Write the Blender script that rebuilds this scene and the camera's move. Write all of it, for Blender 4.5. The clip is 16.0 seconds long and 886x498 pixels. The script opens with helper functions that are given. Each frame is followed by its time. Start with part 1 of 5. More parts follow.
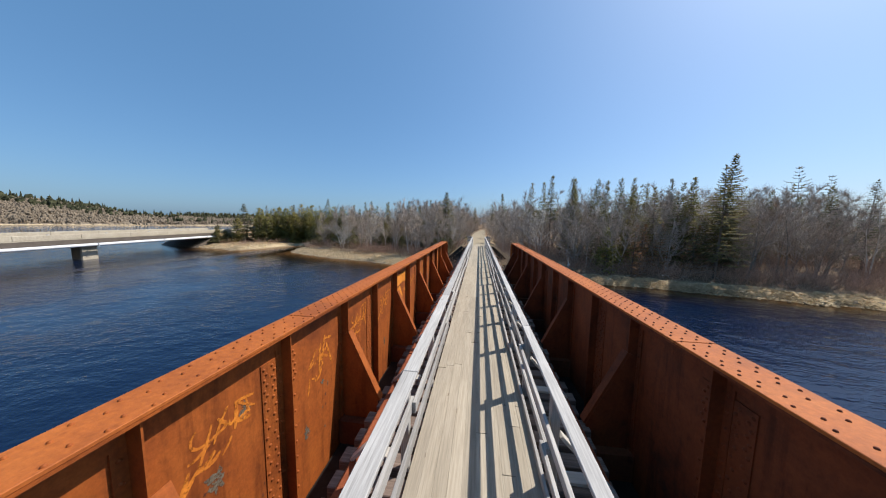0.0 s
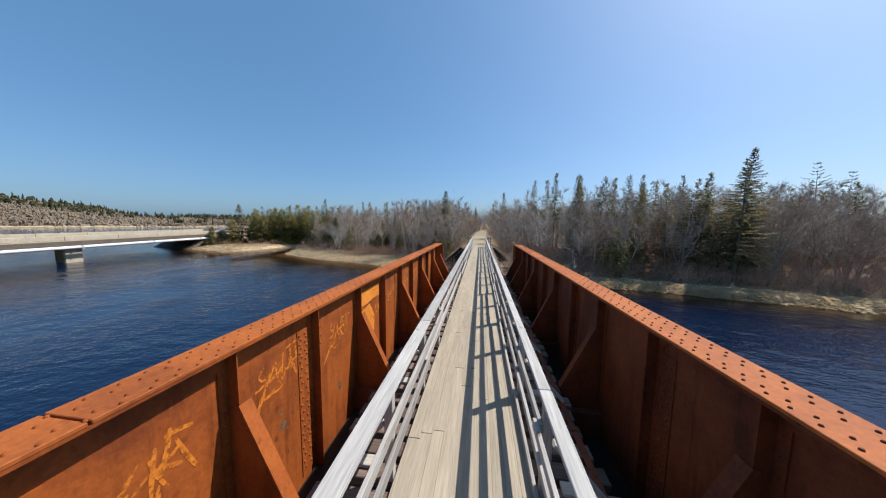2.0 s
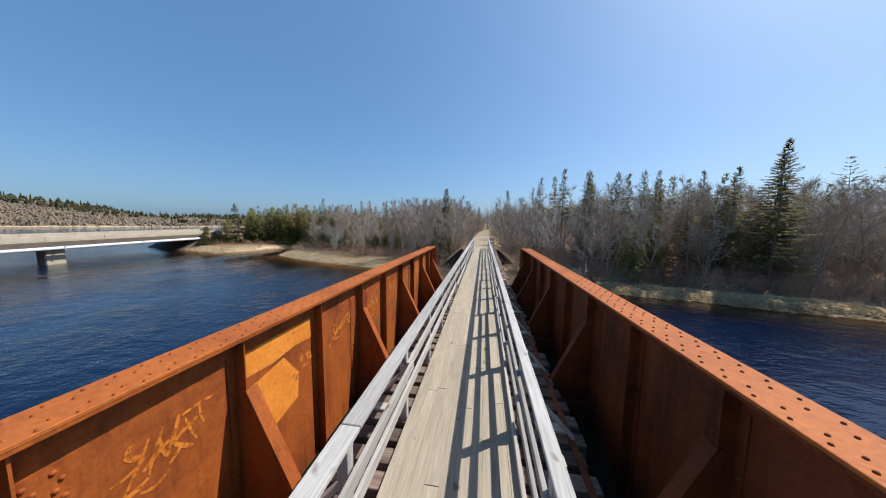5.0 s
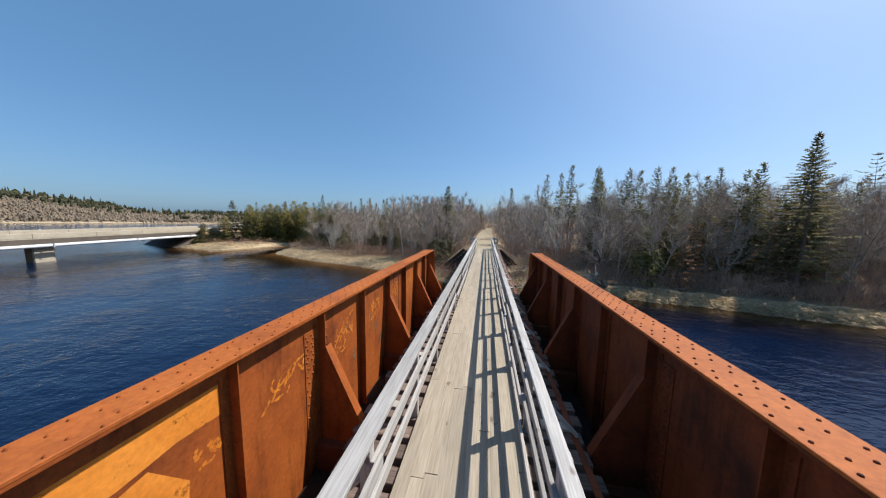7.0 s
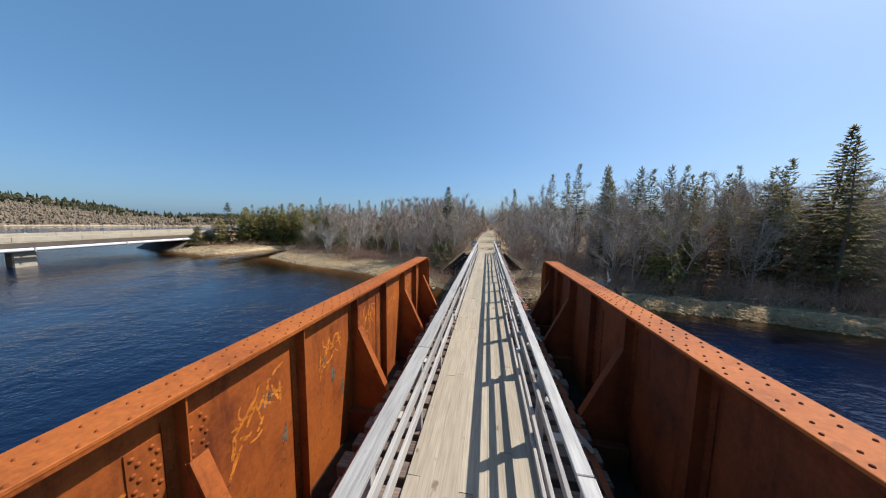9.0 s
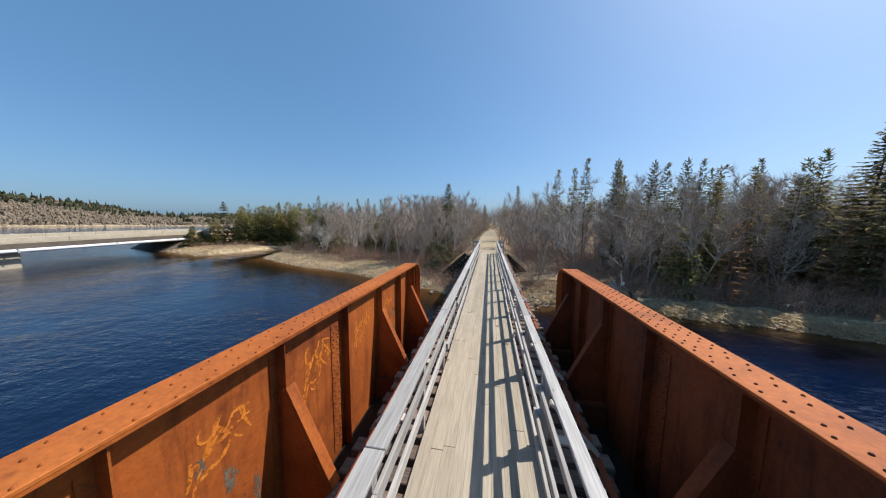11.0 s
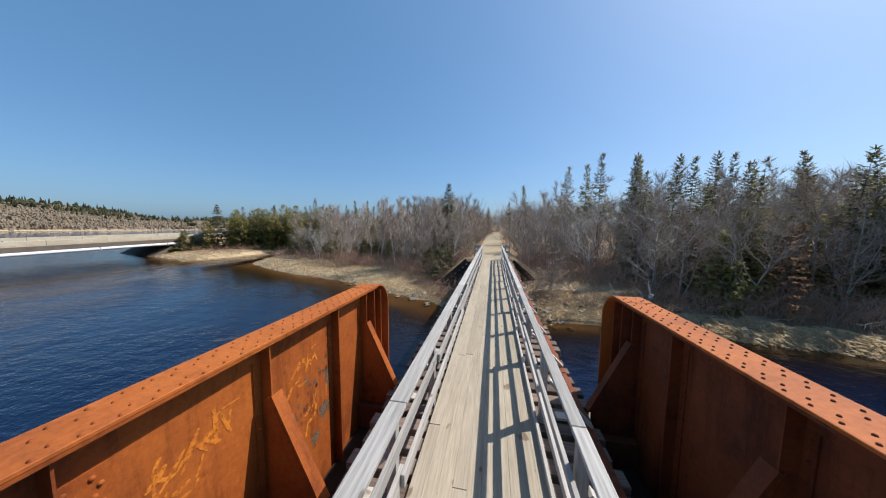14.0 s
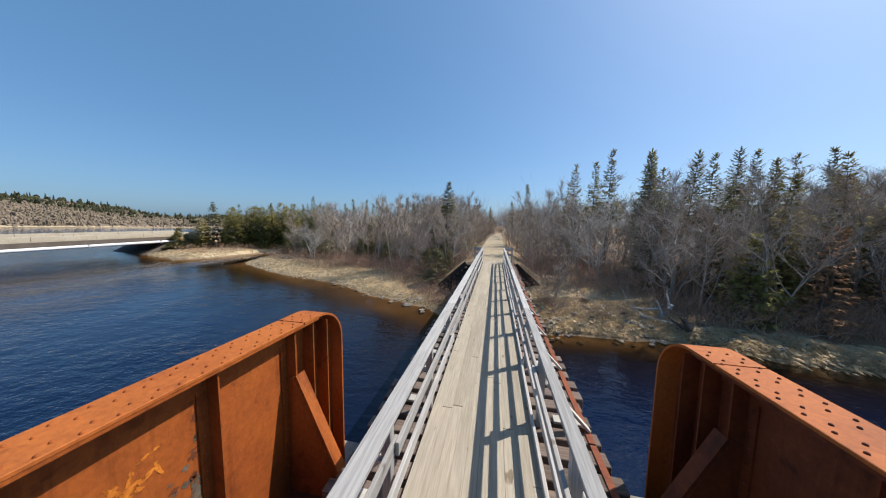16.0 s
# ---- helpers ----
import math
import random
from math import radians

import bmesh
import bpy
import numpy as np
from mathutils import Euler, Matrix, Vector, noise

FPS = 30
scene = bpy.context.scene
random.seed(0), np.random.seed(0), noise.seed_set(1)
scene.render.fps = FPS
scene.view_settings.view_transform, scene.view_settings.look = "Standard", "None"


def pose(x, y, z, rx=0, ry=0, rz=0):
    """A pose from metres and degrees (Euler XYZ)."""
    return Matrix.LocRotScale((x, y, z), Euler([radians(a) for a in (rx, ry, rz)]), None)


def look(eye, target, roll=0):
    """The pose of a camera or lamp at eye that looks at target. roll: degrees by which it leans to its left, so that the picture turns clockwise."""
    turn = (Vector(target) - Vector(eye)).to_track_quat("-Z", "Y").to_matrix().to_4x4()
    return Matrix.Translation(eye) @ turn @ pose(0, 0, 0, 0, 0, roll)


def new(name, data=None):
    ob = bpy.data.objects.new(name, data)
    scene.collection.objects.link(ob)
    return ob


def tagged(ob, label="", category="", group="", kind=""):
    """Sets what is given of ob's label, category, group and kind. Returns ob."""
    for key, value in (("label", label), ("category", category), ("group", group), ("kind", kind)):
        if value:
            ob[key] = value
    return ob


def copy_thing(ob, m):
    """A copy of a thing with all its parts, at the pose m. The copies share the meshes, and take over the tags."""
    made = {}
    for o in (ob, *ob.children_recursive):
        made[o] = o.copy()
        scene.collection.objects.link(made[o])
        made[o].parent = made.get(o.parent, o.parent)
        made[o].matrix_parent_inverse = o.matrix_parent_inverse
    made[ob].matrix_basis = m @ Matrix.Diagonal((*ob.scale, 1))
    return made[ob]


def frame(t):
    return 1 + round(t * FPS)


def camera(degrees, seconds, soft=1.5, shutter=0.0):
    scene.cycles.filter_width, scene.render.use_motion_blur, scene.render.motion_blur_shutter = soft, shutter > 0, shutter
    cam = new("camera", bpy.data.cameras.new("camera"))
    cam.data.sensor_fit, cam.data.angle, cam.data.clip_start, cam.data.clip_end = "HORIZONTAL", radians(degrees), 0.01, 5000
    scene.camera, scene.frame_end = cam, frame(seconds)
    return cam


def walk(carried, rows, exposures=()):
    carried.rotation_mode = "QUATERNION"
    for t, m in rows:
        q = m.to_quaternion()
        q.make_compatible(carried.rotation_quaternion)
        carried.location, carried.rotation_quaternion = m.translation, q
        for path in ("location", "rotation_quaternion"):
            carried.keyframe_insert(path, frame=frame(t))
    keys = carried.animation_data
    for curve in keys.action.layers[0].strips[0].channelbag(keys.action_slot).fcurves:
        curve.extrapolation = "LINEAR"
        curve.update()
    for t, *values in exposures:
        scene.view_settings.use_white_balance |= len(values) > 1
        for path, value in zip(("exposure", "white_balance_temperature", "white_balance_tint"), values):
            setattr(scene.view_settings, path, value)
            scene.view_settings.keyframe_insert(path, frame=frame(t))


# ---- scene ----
cam = camera(119.0, 16.0, soft=1.15)
PATH = [
    (0, (-0.037, 0.236, 2.684), (-0.2375, 1.7146, 2.5349), 0.82),
    (0.5, (-0.016, 0.673, 2.688), (-0.2181, 2.1513, 2.5335), 0.66),
    (1, (0.062, 1.151, 2.662), (-0.1439, 2.6287, 2.5069), 0.37),
    (1.5, (0.166, 1.564, 2.642), (-0.0424, 3.0417, 2.4884), 0.24),
    (2, (0.104, 1.931, 2.633), (-0.1049, 3.4086, 2.4868), 0.59),
    (2.5, (-0.014, 2.203, 2.720), (-0.2236, 3.6811, 2.5759), 1.16),
    (3, (-0.027, 2.562, 2.733), (-0.2407, 4.0398, 2.5855), 0.88),
    (3.5, (-0.038, 2.982, 2.691), (-0.2522, 4.4585, 2.5350), 0.56),
    (4, (0.101, 3.387, 2.661), (-0.1184, 4.8624, 2.5018), 0.10),
    (4.5, (0.261, 3.845, 2.614), (0.0345, 5.3199, 2.4572), 0.18),
    (5, (0.239, 4.152, 2.626), (0.0110, 5.6270, 2.4783), 0.57),
    (7.5, (0.140, 5.953, 2.756), (-0.1003, 7.4246, 2.5926), 0.81),
    (8, (0.140, 6.412, 2.723), (-0.1055, 7.8834, 2.5626), 0.46),
    (8.5, (0.134, 6.851, 2.725), (-0.1135, 8.3227, 2.5724), 0.46),
    (9, (0.063, 7.225, 2.719), (-0.1845, 8.6971, 2.5709), 0.74),
    (9.5, (0.036, 7.630, 2.716), (-0.2146, 9.1009, 2.5657), 0.61),
    (10, (0.041, 8.026, 2.732), (-0.2122, 9.4968, 2.5796), 0.48),
    (12.5, (0.058, 10.091, 2.692), (-0.2083, 11.5584, 2.5333), 0.69),
    (13, (-0.004, 10.574, 2.628), (-0.2711, 12.0413, 2.4700), 0.66),
    (13.5, (0.015, 11.032, 2.591), (-0.2586, 12.4995, 2.4396), 0.29),
    (14, (0.059, 11.430, 2.629), (-0.2214, 12.8973, 2.4928), 0.32),
    (14.5, (0.070, 11.793, 2.633), (-0.2136, 13.2605, 2.5015), 0.64),
    (15, (0.102, 12.172, 2.650), (-0.1847, 13.6375, 2.5095), 0.69),
    (15.5, (0.117, 12.604, 2.647), (-0.1722, 14.0691, 2.5043), 0.75),
    (16, (0.105, 12.963, 2.664), (-0.1870, 14.4281, 2.5255), 0.82),
]
walk(cam, [(t, look(eye, target, roll)) for t, eye, target, roll in PATH])

# ---- world, sun, exposure ----
SUN_EL, SUN_AZ = 50.0, 55.5   # degrees; azimuth clockwise from the bridge's line (+y)
world = bpy.data.worlds.new("sky")
scene.world = world
world.use_nodes = True
wn = world.node_tree
sky = wn.nodes.new("ShaderNodeTexSky")
sky.sky_type, sky.sun_disc = "NISHITA", False
sky.sun_elevation, sky.sun_rotation = radians(SUN_EL), radians(SUN_AZ)
sky.altitude, sky.air_density, sky.dust_density, sky.ozone_density = 300.0, 1.0, 2.0, 7.5
# thin even haze over the whole sky
haze = wn.nodes.new("ShaderNodeMix")
haze.data_type = "RGBA"
haze.inputs[0].default_value, haze.inputs[7].default_value = 0.36, (0.80, 2.45, 4.45, 1)
wn.links.new(sky.outputs[0], haze.inputs[6])
wn.links.new(haze.outputs[2], wn.nodes["Background"].inputs[0])
wn.nodes["Background"].inputs[1].default_value = 0.10
sun = new("sun", bpy.data.lights.new("sun", "SUN"))
sun.data.energy, sun.data.angle, sun.data.color = 4.15, radians(0.5), (1.0, 0.935, 0.86)
SUN_DIR = Vector((math.sin(radians(SUN_AZ)) * math.cos(radians(SUN_EL)),
                  math.cos(radians(SUN_AZ)) * math.cos(radians(SUN_EL)), math.sin(radians(SUN_EL))))
sun.matrix_world = look(SUN_DIR * 60, (0, 0, 0))
scene.view_settings.exposure = 0.585

# ---- materials ----
WATER = -2.86


def node_mat(name, rough=0.8, metal=0.0, spec=0.3):
    m = bpy.data.materials.new(name)
    m.use_nodes = True
    b = m.node_tree.nodes["Principled BSDF"]
    b.inputs["Roughness"].default_value = rough
    b.inputs["Metallic"].default_value = metal
    b.inputs["Specular IOR Level"].default_value = spec
    return m, m.node_tree, b


def ramp_of(nt, fac, stops):
    r = nt.nodes.new("ShaderNodeValToRGB")
    els = r.color_ramp.elements
    while len(els) < len(stops):
        els.new(0.5)
    for e, (p, c) in zip(els, stops):
        e.position, e.color = p, (*c, 1)
    nt.links.new(fac, r.inputs[0])
    return r.outputs[0]


def noise_of(nt, scale, detail=5.0, rough=0.6, stretch=(1, 1, 1), coord="Object", offset=None):
    tc = nt.nodes.new("ShaderNodeTexCoord")
    mp = nt.nodes.new("ShaderNodeMapping")
    mp.inputs["Scale"].default_value = stretch
    nt.links.new(tc.outputs[coord], mp.inputs[0])
    if offset is not None:
        nt.links.new(offset, mp.inputs["Location"])
    n = nt.nodes.new("ShaderNodeTexNoise")
    n.inputs["Scale"].default_value = scale
    n.inputs["Detail"].default_value = detail
    n.inputs["Roughness"].default_value = rough
    nt.links.new(mp.outputs[0], n.inputs[0])
    return n.outputs[0]


def mix_col(nt, fac, a, b, mode="MIX"):
    m = nt.nodes.new("ShaderNodeMix")
    m.data_type, m.blend_type = "RGBA", mode
    for sock, v in ((m.inputs[0], fac), (m.inputs[6], a), (m.inputs[7], b)):
        if isinstance(v, (int, float)):
            sock.default_value = v
        elif isinstance(v, tuple):
            sock.default_value = (*v, 1)
        else:
            nt.links.new(v, sock)
    return m.outputs[2]


def bump_of(nt, b, height, strength=0.3, dist=0.01):
    bp = nt.nodes.new("ShaderNodeBump")
    bp.inputs["Strength"].default_value = strength
    bp.inputs["Distance"].default_value = dist
    nt.links.new(height, bp.inputs["Height"])
    nt.links.new(bp.outputs[0], b.inputs["Normal"])


def random_of(nt):
    return nt.nodes.new("ShaderNodeObjectInfo").outputs["Random"]


def rust_material(name, light, mid, dark, streak=0.5):
    m, nt, b = node_mat(name, 0.72, 0.0, 0.25)
    big = noise_of(nt, 1.1, 6, 0.65, coord="Object")
    col = ramp_of(nt, big, [(0.30, dark), (0.47, mid), (0.72, light)])
    fine = noise_of(nt, 26, 4, 0.7)
    col = mix_col(nt, 0.55, col, ramp_of(nt, fine, [(0.3, (0.58, 0.54, 0.5)), (0.7, (1.25, 1.25, 1.2))]), "MULTIPLY")
    run = noise_of(nt, 2.2, 5, 0.7, (1, 2.6, 0.28))
    col = mix_col(nt, streak, col, ramp_of(nt, run, [(0.34, (0.36, 0.3, 0.28)), (0.5, (1, 1, 1)), (0.8, (1.15, 1.1, 1.0))]), "MULTIPLY")
    spots = noise_of(nt, 7, 3, 0.5)
    col = mix_col(nt, 0.35, col, ramp_of(nt, spots, [(0.26, (0.2, 0.12, 0.1)), (0.36, (1, 1, 1))]), "MULTIPLY")
    nt.links.new(col, b.inputs["Base Color"])
    bump_of(nt, b, noise_of(nt, 34, 6, 0.7), 0.35, 0.006)
    return m


def wood_material(name, light, dark, rand=0.35, grain=(9.0, 0.35, 9.0), rough=0.85):
    m, nt, b = node_mat(name, rough, 0.0, 0.15)
    r = random_of(nt)
    shift = nt.nodes.new("ShaderNodeCombineXYZ")
    mul = nt.nodes.new("ShaderNodeMath")
    mul.operation, mul.inputs[1].default_value = "MULTIPLY", 37.0
    nt.links.new(r, mul.inputs[0])
    for i in range(3):
        nt.links.new(mul.outputs[0], shift.inputs[i])
    g = noise_of(nt, 6.0, 6, 0.65, grain, "Object", shift.outputs[0])
    col = ramp_of(nt, g, [(0.28, dark), (0.62, light)])
    knots = noise_of(nt, 4.2, 2, 0.4, (1.6, 0.9, 1.6), "Object", shift.outputs[0])
    col = mix_col(nt, 0.7, col, ramp_of(nt, knots, [(0.25, (0.34, 0.26, 0.2)), (0.30, (1, 1, 1))]), "MULTIPLY")
    stain = noise_of(nt, 0.9, 4, 0.6, (1, 0.5, 1), "Object", shift.outputs[0])
    col = mix_col(nt, 0.6, col, ramp_of(nt, stain, [(0.3, (0.74, 0.72, 0.7)), (0.7, (1.08, 1.06, 1.04))]), "MULTIPLY")
    lo, hi = 1 - rand, 1 + rand * 0.35
    col = mix_col(nt, 1.0, col, ramp_of(nt, r, [(0.0, (lo, lo, lo)), (1.0, (hi, hi, hi))]), "MULTIPLY")
    nt.links.new(col, b.inputs["Base Color"])
    bump_of(nt, b, g, 0.5, 0.004)
    return m


def plain_material(name, light, dark, scale=4.0, rough=0.9, bump=0.4, dist=0.02, rand=0.0, island=0.0, spec=0.15, through_light=0.0):
    m, nt, b = node_mat(name, rough, 0.0, spec)
    n = noise_of(nt, scale, 6, 0.65)
    col = ramp_of(nt, n, [(0.3, dark), (0.68, light)])
    fine = noise_of(nt, scale * 9, 3, 0.6)
    col = mix_col(nt, 0.5, col, ramp_of(nt, fine, [(0.3, (0.7, 0.7, 0.7)), (0.7, (1.15, 1.15, 1.15))]), "MULTIPLY")
    if rand:
        col = mix_col(nt, 1.0, col, ramp_of(nt, random_of(nt), [(0, (1 - rand,) * 3), (1, (1 + rand * 0.5,) * 3)]), "MULTIPLY")
    if island:
        isl = nt.nodes.new("ShaderNodeNewGeometry").outputs["Random Per Island"]
        col = mix_col(nt, 1.0, col, ramp_of(nt, isl, [(0, (1 - island,) * 3), (1, (1 + island * 0.6,) * 3)]), "MULTIPLY")
    nt.links.new(col, b.inputs["Base Color"])
    if bump:
        bump_of(nt, b, fine, bump, dist)
    if through_light:
        glow_through(nt, b, col, through_light)
    return m


def glow_through(nt, b, col, share):
    """Lets daylight shine through thin blades and needles."""
    tl = nt.nodes.new("ShaderNodeBsdfTranslucent")
    nt.links.new(col, tl.inputs[0])
    mx = nt.nodes.new("ShaderNodeMixShader")
    mx.inputs[0].default_value = share
    nt.links.new(b.outputs[0], mx.inputs[1])
    nt.links.new(tl.outputs[0], mx.inputs[2])
    nt.links.new(mx.outputs[0], nt.nodes["Material Output"].inputs[0])


def leaf_material(name, tones, island=0.45, through_light=0.0):
    """Needles and twigs: tones run over the object's own random value."""
    m, nt, b = node_mat(name, 0.75, 0.0, 0.2)
    col = ramp_of(nt, random_of(nt), [(i / (len(tones) - 1), c) for i, c in enumerate(tones)])
    isl = nt.nodes.new("ShaderNodeNewGeometry").outputs["Random Per Island"]
    col = mix_col(nt, 1.0, col, ramp_of(nt, isl, [(0, (1 - island,) * 3), (1, (1 + island,) * 3)]), "MULTIPLY")
    nt.links.new(col, b.inputs["Base Color"])
    if through_light:
        glow_through(nt, b, col, through_light)
    return m


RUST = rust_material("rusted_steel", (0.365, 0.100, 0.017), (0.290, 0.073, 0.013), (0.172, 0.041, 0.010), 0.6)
RUST_TOP = rust_material("rusted_flange", (0.43, 0.130, 0.026), (0.37, 0.102, 0.020), (0.26, 0.070, 0.016), 0.2)
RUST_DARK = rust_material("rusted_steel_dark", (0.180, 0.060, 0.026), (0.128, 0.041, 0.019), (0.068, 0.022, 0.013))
# streak-stained rust, darkened so its colour also carries the girder's shade
STAINED_SHADED = rust_material("stained_shaded_rust", (0.195, 0.045, 0.012), (0.125, 0.029, 0.009), (0.045, 0.014, 0.007), 0.7)
PRIMER = plain_material("grey_primer", (0.164, 0.133, 0.094), (0.086, 0.062, 0.045), 9, 0.8, 0.2, 0.004)
ORANGE = plain_material("orange_paint", (0.672, 0.220, 0.029), (0.400, 0.112, 0.018), 9, 0.65, 0.0)
PATCH = plain_material("ochre_patch", (0.720, 0.264, 0.040), (0.560, 0.176, 0.024), 3, 0.7, 0.1, 0.003)


def flake_off(m, scale, lo, hi):
    """Worn paint: the layer is missing in small ragged flakes."""
    nt = m.node_tree
    b = nt.nodes["Principled BSDF"]
    cover = nt.nodes.new("ShaderNodeMapRange")
    cover.inputs[1].default_value, cover.inputs[2].default_value = lo, hi
    nt.links.new(noise_of(nt, scale, 4, 0.65), cover.inputs[0])
    tr = nt.nodes.new("ShaderNodeBsdfTransparent")
    mx = nt.nodes.new("ShaderNodeMixShader")
    nt.links.new(cover.outputs[0], mx.inputs[0])
    nt.links.new(tr.outputs[0], mx.inputs[1])
    nt.links.new(b.outputs[0], mx.inputs[2])
    nt.links.new(mx.outputs[0], nt.nodes["Material Output"].inputs[0])


flake_off(ORANGE, 21, 0.30, 0.52)
flake_off(PRIMER, 20, 0.36, 0.5)
flake_off(PATCH, 9, 0.24, 0.40)
RAIL_WOOD = wood_material("weathered_rail_wood", (0.50, 0.485, 0.46), (0.285, 0.275, 0.26), 0.28)
DECK_WOOD = wood_material("deck_wood", (0.425, 0.375, 0.295), (0.29, 0.25, 0.19), 0.12)
GUARD_RUST = rust_material("guard_bar_rust", (0.30, 0.085, 0.033), (0.22, 0.060, 0.024), (0.10, 0.030, 0.017), 0.5)
# near-black tone that paints the deep shade beside the ties
SHADE_BLACK = plain_material("shade_black_steel", (0.035, 0.026, 0.02), (0.014, 0.011, 0.009), 3, 0.9, 0.3, 0.01)
TIE_WOOD = wood_material("old_tie_wood", (0.250, 0.190, 0.155), (0.090, 0.066, 0.054), 0.5, (0.35, 9.0, 9.0))
PALE_WOOD = wood_material("new_pale_wood", (0.561, 0.535, 0.484), (0.425, 0.399, 0.348), 0.15)
CREOSOTE = wood_material("creosoted_timber", (0.068, 0.056, 0.048), (0.024, 0.021, 0.019), 0.3, (0.4, 6, 6))
CONCRETE = plain_material("concrete", (0.468, 0.413, 0.320), (0.367, 0.320, 0.242), 0.7, 0.9, 0.3, 0.01)
CONCRETE_OLD = plain_material("old_concrete", (0.320, 0.288, 0.240), (0.176, 0.152, 0.124), 0.9, 0.9, 0.5, 0.02)
BROWN_STEEL = plain_material("brown_girder_paint", (0.136, 0.112, 0.092), (0.096, 0.080, 0.064), 1.2, 0.7, 0.1, 0.005)
WHITE_PIPE = plain_material("white_pipe_paint", (0.738, 0.747, 0.756), (0.648, 0.657, 0.675), 2, 0.5, 0.0)
ASPHALT = plain_material("asphalt", (0.16, 0.15, 0.145), (0.11, 0.105, 0.10), 2, 0.95, 0.3, 0.01)
GALV = plain_material("galvanised_steel", (0.45, 0.46, 0.47), (0.32, 0.33, 0.34), 5, 0.5, 0.0)
GRAVEL = plain_material("trail_gravel", (0.410, 0.344, 0.238), (0.287, 0.234, 0.156), 1.6, 0.95, 0.5, 0.015)
ROCK = plain_material("shore_rock", (0.36, 0.31, 0.245), (0.17, 0.14, 0.11), 3, 0.9, 0.6, 0.03, rand=0.35)
GRASS = plain_material("dry_grass", (0.80, 0.67, 0.46), (0.61, 0.495, 0.325), 0.5, 0.9, 0.0, island=0.25, through_light=0.5)
DRIFT = plain_material("bleached_driftwood", (0.50, 0.47, 0.43), (0.34, 0.31, 0.28), 5, 0.9, 0.4, 0.01)
BARK = plain_material("grey_bark", (0.62, 0.575, 0.51), (0.30, 0.265, 0.225), 5, 0.95, 0.6, 0.02, rand=0.5)
PALE_BARK = plain_material("pale_grey_bark", (0.68, 0.65, 0.60), (0.46, 0.43, 0.39), 5, 0.95, 0.4, 0.02)
PALE_TWIG = leaf_material("pale_twigs", [(0.40, 0.37, 0.33), (0.47, 0.435, 0.39)], 0.35)
BARK_DARK = plain_material("conifer_bark", (0.22, 0.18, 0.145), (0.11, 0.088, 0.07), 6, 0.95, 0.6, 0.02, rand=0.3)
TWIG = leaf_material("bare_twigs", [(0.33, 0.265, 0.21), (0.38, 0.315, 0.26), (0.46, 0.405, 0.35), (0.33, 0.25, 0.19), (0.41, 0.345, 0.28)], 0.5)
NEEDLE = leaf_material("conifer_needles", [(0.15, 0.145, 0.066), (0.20, 0.18, 0.066), (0.155, 0.15, 0.078), (0.23, 0.19, 0.068)], 0.45, 0.45)
PINE = leaf_material("pine_needles", [(0.27, 0.245, 0.08), (0.33, 0.285, 0.09), (0.23, 0.225, 0.08), (0.35, 0.28, 0.09)], 0.45, 0.5)
BROWN_NEEDLE = leaf_material("dead_needles", [(0.38, 0.19, 0.09), (0.30, 0.165, 0.08)], 0.4, 0.3)
SHRUB = plain_material("brush_twigs", (0.56, 0.37, 0.27), (0.33, 0.215, 0.155), 0.35, 0.95, 0.0, island=0.55)
FAR_BARE = plain_material("far_bare_woods", (0.27, 0.215, 0.155), (0.20, 0.16, 0.115), 0.03, 0.95, 0.0, island=0.10)
FAR_GREEN = plain_material("far_conifers", (0.076, 0.076, 0.038), (0.044, 0.048, 0.026), 0.05, 0.95, 0.0, island=0.3)


def ground_material():
    m, nt, b = node_mat("ground", 0.95, 0.0, 0.1)
    geo = nt.nodes.new("ShaderNodeNewGeometry")
    sep = nt.nodes.new("ShaderNodeSeparateXYZ")
    nt.links.new(geo.outputs["Position"], sep.inputs[0])
    zr = nt.nodes.new("ShaderNodeMapRange")
    zr.inputs[1].default_value, zr.inputs[2].default_value = WATER - 1.4, WATER + 2.6
    nt.links.new(sep.outputs[2], zr.inputs[0])
    band = ramp_of(nt, zr.outputs[0], [(0.0, (0.012, 0.012, 0.012)), (0.20, (0.06, 0.042, 0.025)), (0.345, (0.32, 0.235, 0.15)),
                                       (0.375, (0.20, 0.15, 0.10)), (0.41, (0.58, 0.48, 0.325)), (0.62, (0.53, 0.43, 0.285)), (0.78, (0.36, 0.27, 0.18)), (1.0, (0.32, 0.23, 0.15))])
    # leaf litter under the woods, plus shade painted beside the abutment
    fallen = nt.nodes.new("ShaderNodeAttribute")
    fallen.attribute_name = "litter_shade"
    band = mix_col(nt, fallen.outputs["Fac"], band, (0.21, 0.155, 0.105))
    n1 = noise_of(nt, 0.5, 6, 0.65)
    col = mix_col(nt, 0.7, band, ramp_of(nt, n1, [(0.32, (0.72, 0.68, 0.62)), (0.66, (1.12, 1.1, 1.05))]), "MULTIPLY")
    n2 = noise_of(nt, 9, 5, 0.7)
    col = mix_col(nt, 0.6, col, ramp_of(nt, n2, [(0.3, (0.72, 0.69, 0.66)), (0.7, (1.15, 1.12, 1.06))]), "MULTIPLY")
    nt.links.new(col, b.inputs["Base Color"])
    bump_of(nt, b, n2, 0.5, 0.05)
    return m


